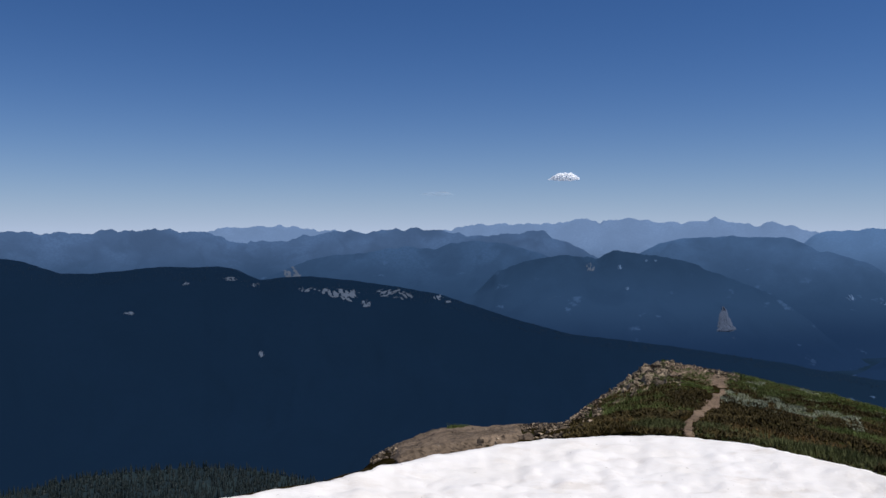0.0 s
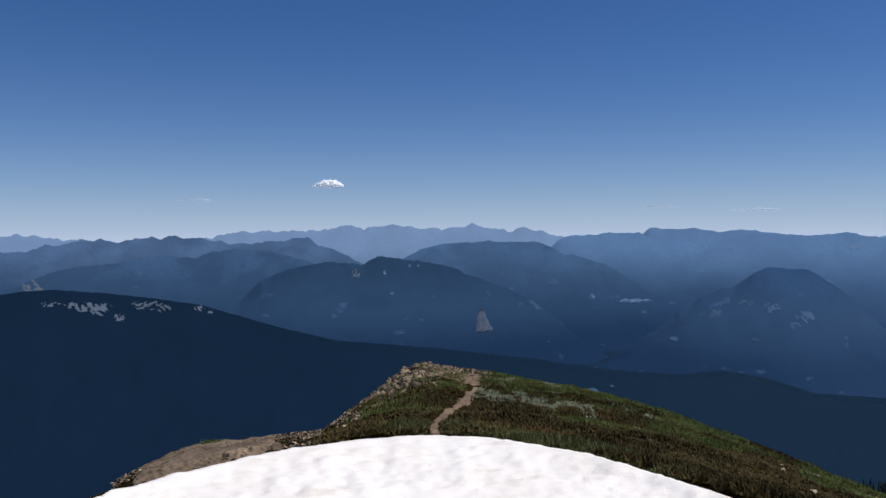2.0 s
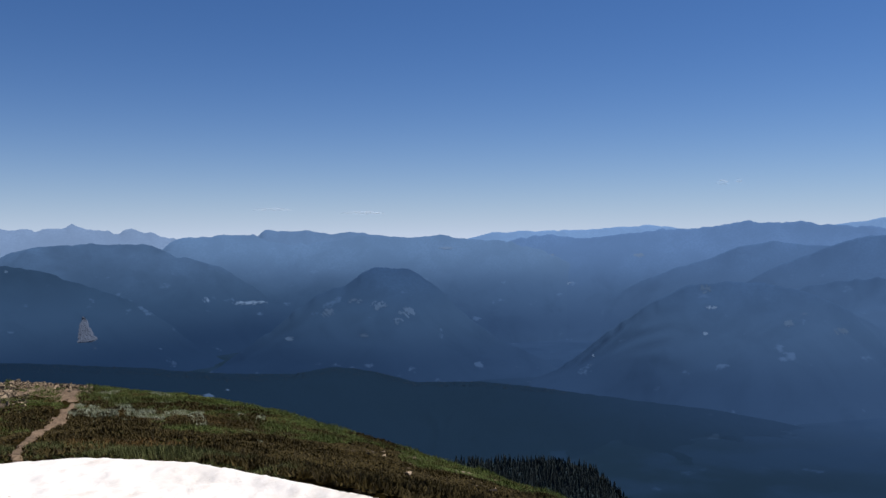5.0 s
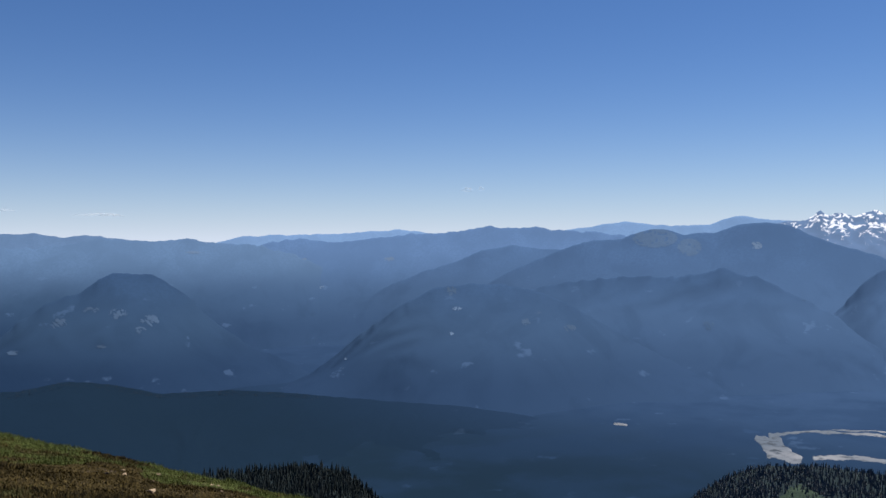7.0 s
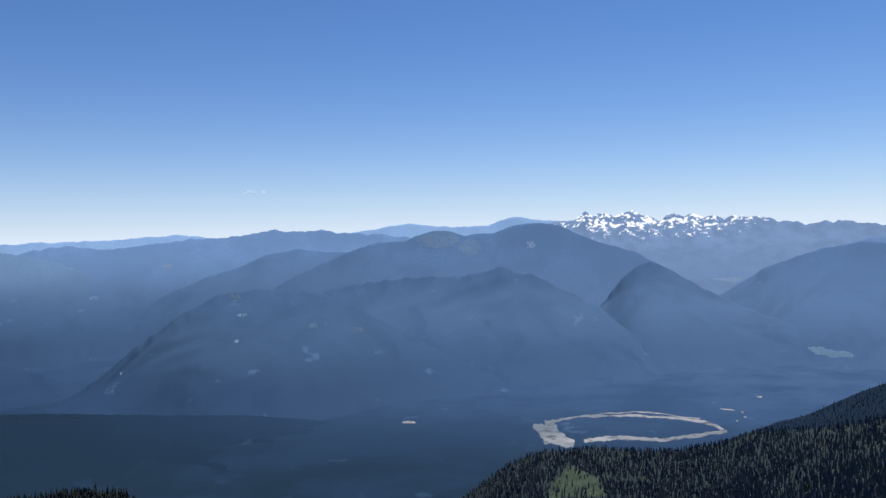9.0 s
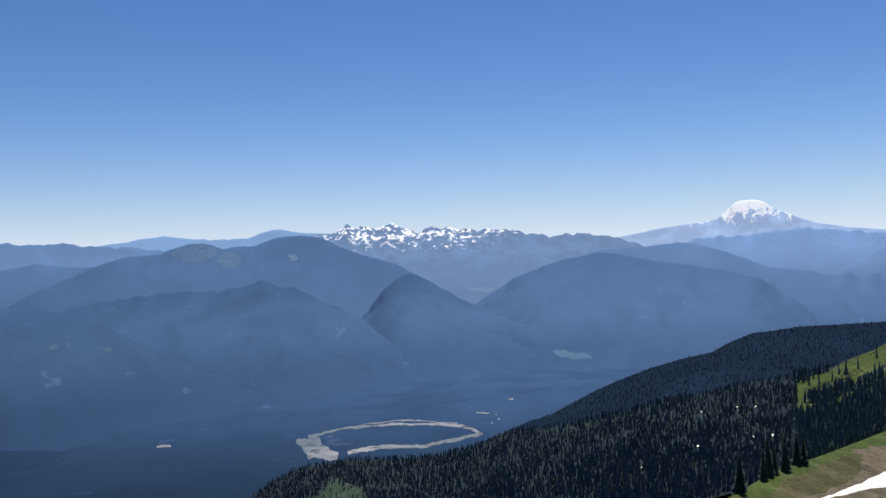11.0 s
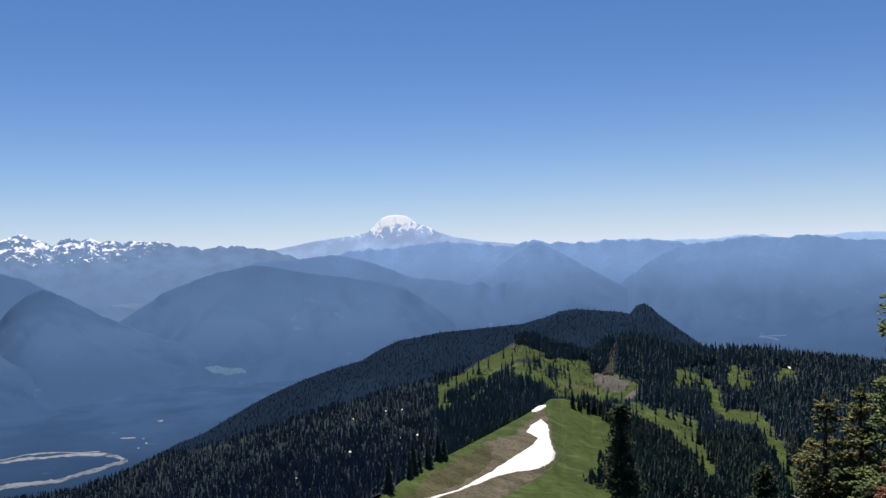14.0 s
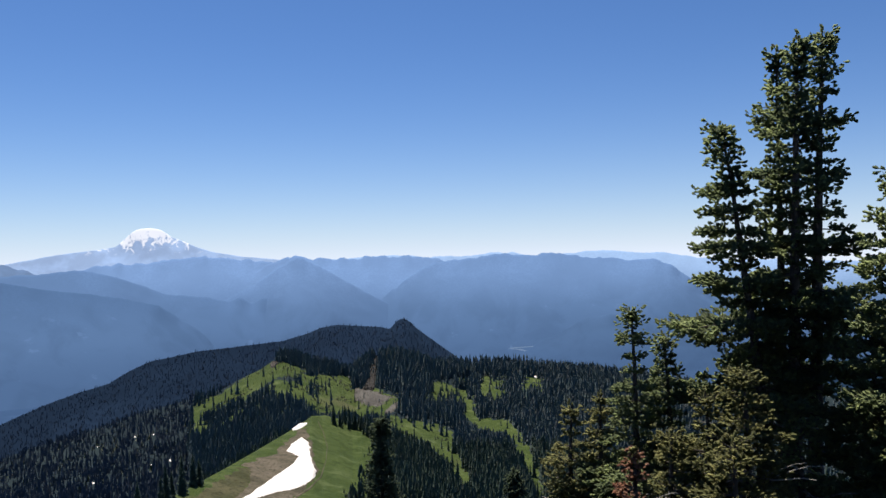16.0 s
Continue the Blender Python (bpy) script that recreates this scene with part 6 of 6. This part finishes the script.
TURF_LIP = tuft_mat("turf_lip", (0.05, 0.06, 0.015), (0.13, 0.13, 0.05))
PALE = tuft_mat("pale_seed_heads", (0.15, 0.165, 0.09), (0.40, 0.41, 0.29))


def tufts(name, label, category, mat, n, b0, b1, q0, q1, where, height, blades, seed, wide=0.25):
    """Low plants as small fans of blades on the near ground."""
    r = np.random.RandomState(seed)
    b, q = r.uniform(b0, b1, n), r.uniform(q0, q1, n)
    r_e, r_s = table(BROW, 2, b), table(BROW, 4, b)
    d = r_e + (r_s - r_e) * q
    keep = where(b, q, fbm(d * np.sin(np.radians(b)) * 0.45, d * np.cos(np.radians(b)) * 0.45, 801, 3))
    trail = np.interp(np.degrees(np.arctan2(near_ground(b, d) - EYE, d)), (-13.3, -12.2, -11.2, -10.3), (15.4, 15.9, 17.3, 18.0))
    keep &= (np.abs(b - trail) > 0.28 + 0.45 * fbm(b * 5, d * 3, seed + 5, 2)) | (b > 20)
    keep &= ~((b > 14.8) & (b < 18.9) & (q > 0.88 + 0.1 * fbm(b * 4, d * 2, seed + 7, 2)))  # bare stony head of the trail
    keep &= ~((b > 8.5) & (b < 14.4) & (q > 0.76 + 0.2 * fbm(b * 3, d * 2, seed + 9, 2)))  # bare broken rock along the edge
    b, d = b[keep], d[keep]
    base = polar(b, d, ground_height(b, d) - 0.01)
    n = len(b)
    a = r.rand(n, blades) * 6.2832
    # plants grow in low cushions
    mound = np.clip(2.6 * fbm(base[:, 0] * 1.4, base[:, 1] * 1.4, seed + 11, 3) - 0.75, 0.15, 1.6)[:, None]
    base[:, 2] += 0.035 * mound[:, 0]
    tip = r.uniform(0.25, 0.9, (n, blades)) * height * (0.5 + mound)
    lean = r.uniform(0.3, 1.0, (n, blades)) * height * 0.9
    off = (r.rand(n, blades, 2) - 0.5) * height * 1.6
    o = base[:, None, :] + np.concatenate([off, np.zeros((n, blades, 1))], -1)
    side = np.stack([-np.sin(a), np.cos(a), 0 * a], -1) * height * wide * 0.5
    end = o + np.stack([np.cos(a) * lean, np.sin(a) * lean, tip], -1)
    v = np.stack([o - side, o + side, end], 2).reshape(-1, 3)
    return tagged(new(name, mesh_of(name, v, np.arange(len(v)).reshape(-1, 3), (mat,))), label, category, kind="stuff")


tufts("heather", "low dark red-brown heather covering the knob", "heather", HEATHER, 44000, 7.5, 58, 0.0, 1.04, lambda b, q, f: (q < 0.66 + 0.15 * smooth(30, 38, b) + 0.9 * (f - 0.45)) & (b > 7.8 + 5.0 * (f - 0.35)) & ~((b < 16.5) & (q > 0.66 + (f - 0.5))), 0.042, 9, 801, 0.6)
tufts("alpine_grass", "green alpine grass along the trail and brow", "grass", GRASS, 42000, 10.5, 58, 0.0, 1.06, lambda b, q, f: (q > 0.58 + 0.12 * smooth(30, 38, b) + 0.9 * (f - 0.5)) | (f > 0.68) | ((b < 16.6) & (b > 12) & (q > 0.52 + (f - 0.5))), 0.06, 8, 803, 0.16)
tufts("heather_twigs", "orange-brown dry sprigs in the heather", "heather", SPRIG, 3500, 9, 32, 0.0, 0.95, lambda b, q, f: f > 0.5, 0.055, 6, 807, 0.2)
tufts("alpine_flowers", "pale dry seed heads in the heather", "flowers", PALE, 11000, 17.5, 30, 0.3, 1.0, lambda b, q, f: (f > 0.46) & (fbm(b * 0.9, q * 9, 817, 3) > 0.52) & (np.abs(q - 0.66 + (b - 25) * 0.004) < 0.3), 0.045, 5, 805, 0.3)
tufts("alpine_grass", "pale green turf lip along the edge of the snow", "grass", TURF_LIP, 5000, 9, 50, -0.01, 0.05, lambda b, q, f: f > 0.38, 0.045, 8, 809, 0.2)
tufts("alpine_grass", "sparse grass tufts along the crest of the scree", "grass", GRASS, 2500, 0, 10, 0.75, 1.05, lambda b, q, f: f > 0.48, 0.06, 8, 811, 0.2)


# ---- clouds ----
def cloud_material(name, cover, lo=0.3, hi=0.6, scale=0.03):
    m = Mat(name, 1.0, 0.0)
    clear, soft = m.node("ShaderNodeBsdfTransparent"), m.node("ShaderNodeMixShader")
    m.bsdf.inputs["Subsurface Weight"].default_value = 1.0
    m.bsdf.inputs["Subsurface Radius"].default_value = (1, 1, 1)
    m.bsdf.inputs["Subsurface Scale"].default_value = 160.0
    m.put(soft.inputs[0], 0.15)
    m.put(soft.inputs[1], m.bsdf.outputs[0])
    m.put(soft.inputs[2], m.node("ShaderNodeBsdfTranslucent", Color=(1.0, 1.0, 1.0)).outputs[0])
    both = m.node("ShaderNodeMixShader")
    m.put(both.inputs[0], m.math('MULTIPLY', m.ramp(m.noise(scale, 5, 0.65), lo, hi), cover))
    m.put(both.inputs[1], clear.outputs[0])
    m.put(both.inputs[2], soft.outputs[0])
    m.t.links.new(both.outputs[0], m.t.nodes["Material Output"].inputs["Surface"])
    return m.colour((0.95, 0.95, 0.96))


def puff(label, b0, el0, wide, high, seed, mat):
    """A fair-weather cloud: one billowing body with a flat base."""
    bm = bmesh.new()
    bmesh.ops.create_icosphere(bm, subdivisions=6, radius=1.0)
    dist = 4880.0
    half, tall_ = radians(wide) * dist / 2, radians(high) * dist
    centre = polar(b0, dist, EYE + dist * math.tan(radians(el0)))
    right = Vector((math.cos(radians(b0)), -math.sin(radians(b0)), 0))
    ahead = Vector((math.sin(radians(b0)), math.cos(radians(b0)), 0))
    for v in bm.verts:
        p = v.co.copy()
        q = Vector((p.x * 4.5 + seed, p.y * 1.4, p.z * 1.6))
        swell = 1 + 0.45 * noise.noise(q) + 0.28 * abs(noise.noise(q * 2.3)) + 0.16 * abs(noise.noise(q * 5.0)) + 0.07 * noise.noise(q * 11)
        up = p.z * (1.0 if p.z > 0 else 0.22) * (1.1 - 0.45 * abs(p.x - 0.15) ** 2.2)
        v.co = Vector(centre) + right * (p.x * half * (0.86 + 0.14 * swell)) + ahead * (p.y * 35 * swell) + Vector((0, 0, up * tall_ * 0.85 * swell))
    me = bpy.data.meshes.new("cloud")
    bm.to_mesh(me)
    bm.free()
    me.materials.append(mat)
    me.polygons.foreach_set("use_smooth", np.ones(len(me.polygons), bool))
    tagged(new("cloud", me), label, "cloud", kind="structure")


CLOUD, WISP = cloud_material("cloud_white", 1.0, 0.0, 0.05), cloud_material("cloud_wisp", 0.16, 0.15, 0.85, 0.005)
puff("small white puffy cloud low over the range", 8.15, 3.52, 2.05, 0.40, 5.2, CLOUD)
puff("faint thin cloud near the horizon", -0.4, 2.5, 2.2, 0.16, 3.1, WISP)
puff("small broken wisp of cloud", 60.1, 3.32, 0.8, 0.22, 7.7, WISP)
puff("small broken wisp of cloud", 61.1, 3.4, 0.4, 0.16, 9.3, WISP)
puff("faint thin cloud near the horizon", 30.2, 1.9, 2.6, 0.12, 4.4, WISP)
puff("faint thin cloud near the horizon", 36.2, 1.65, 3.0, 0.12, 6.1, WISP)
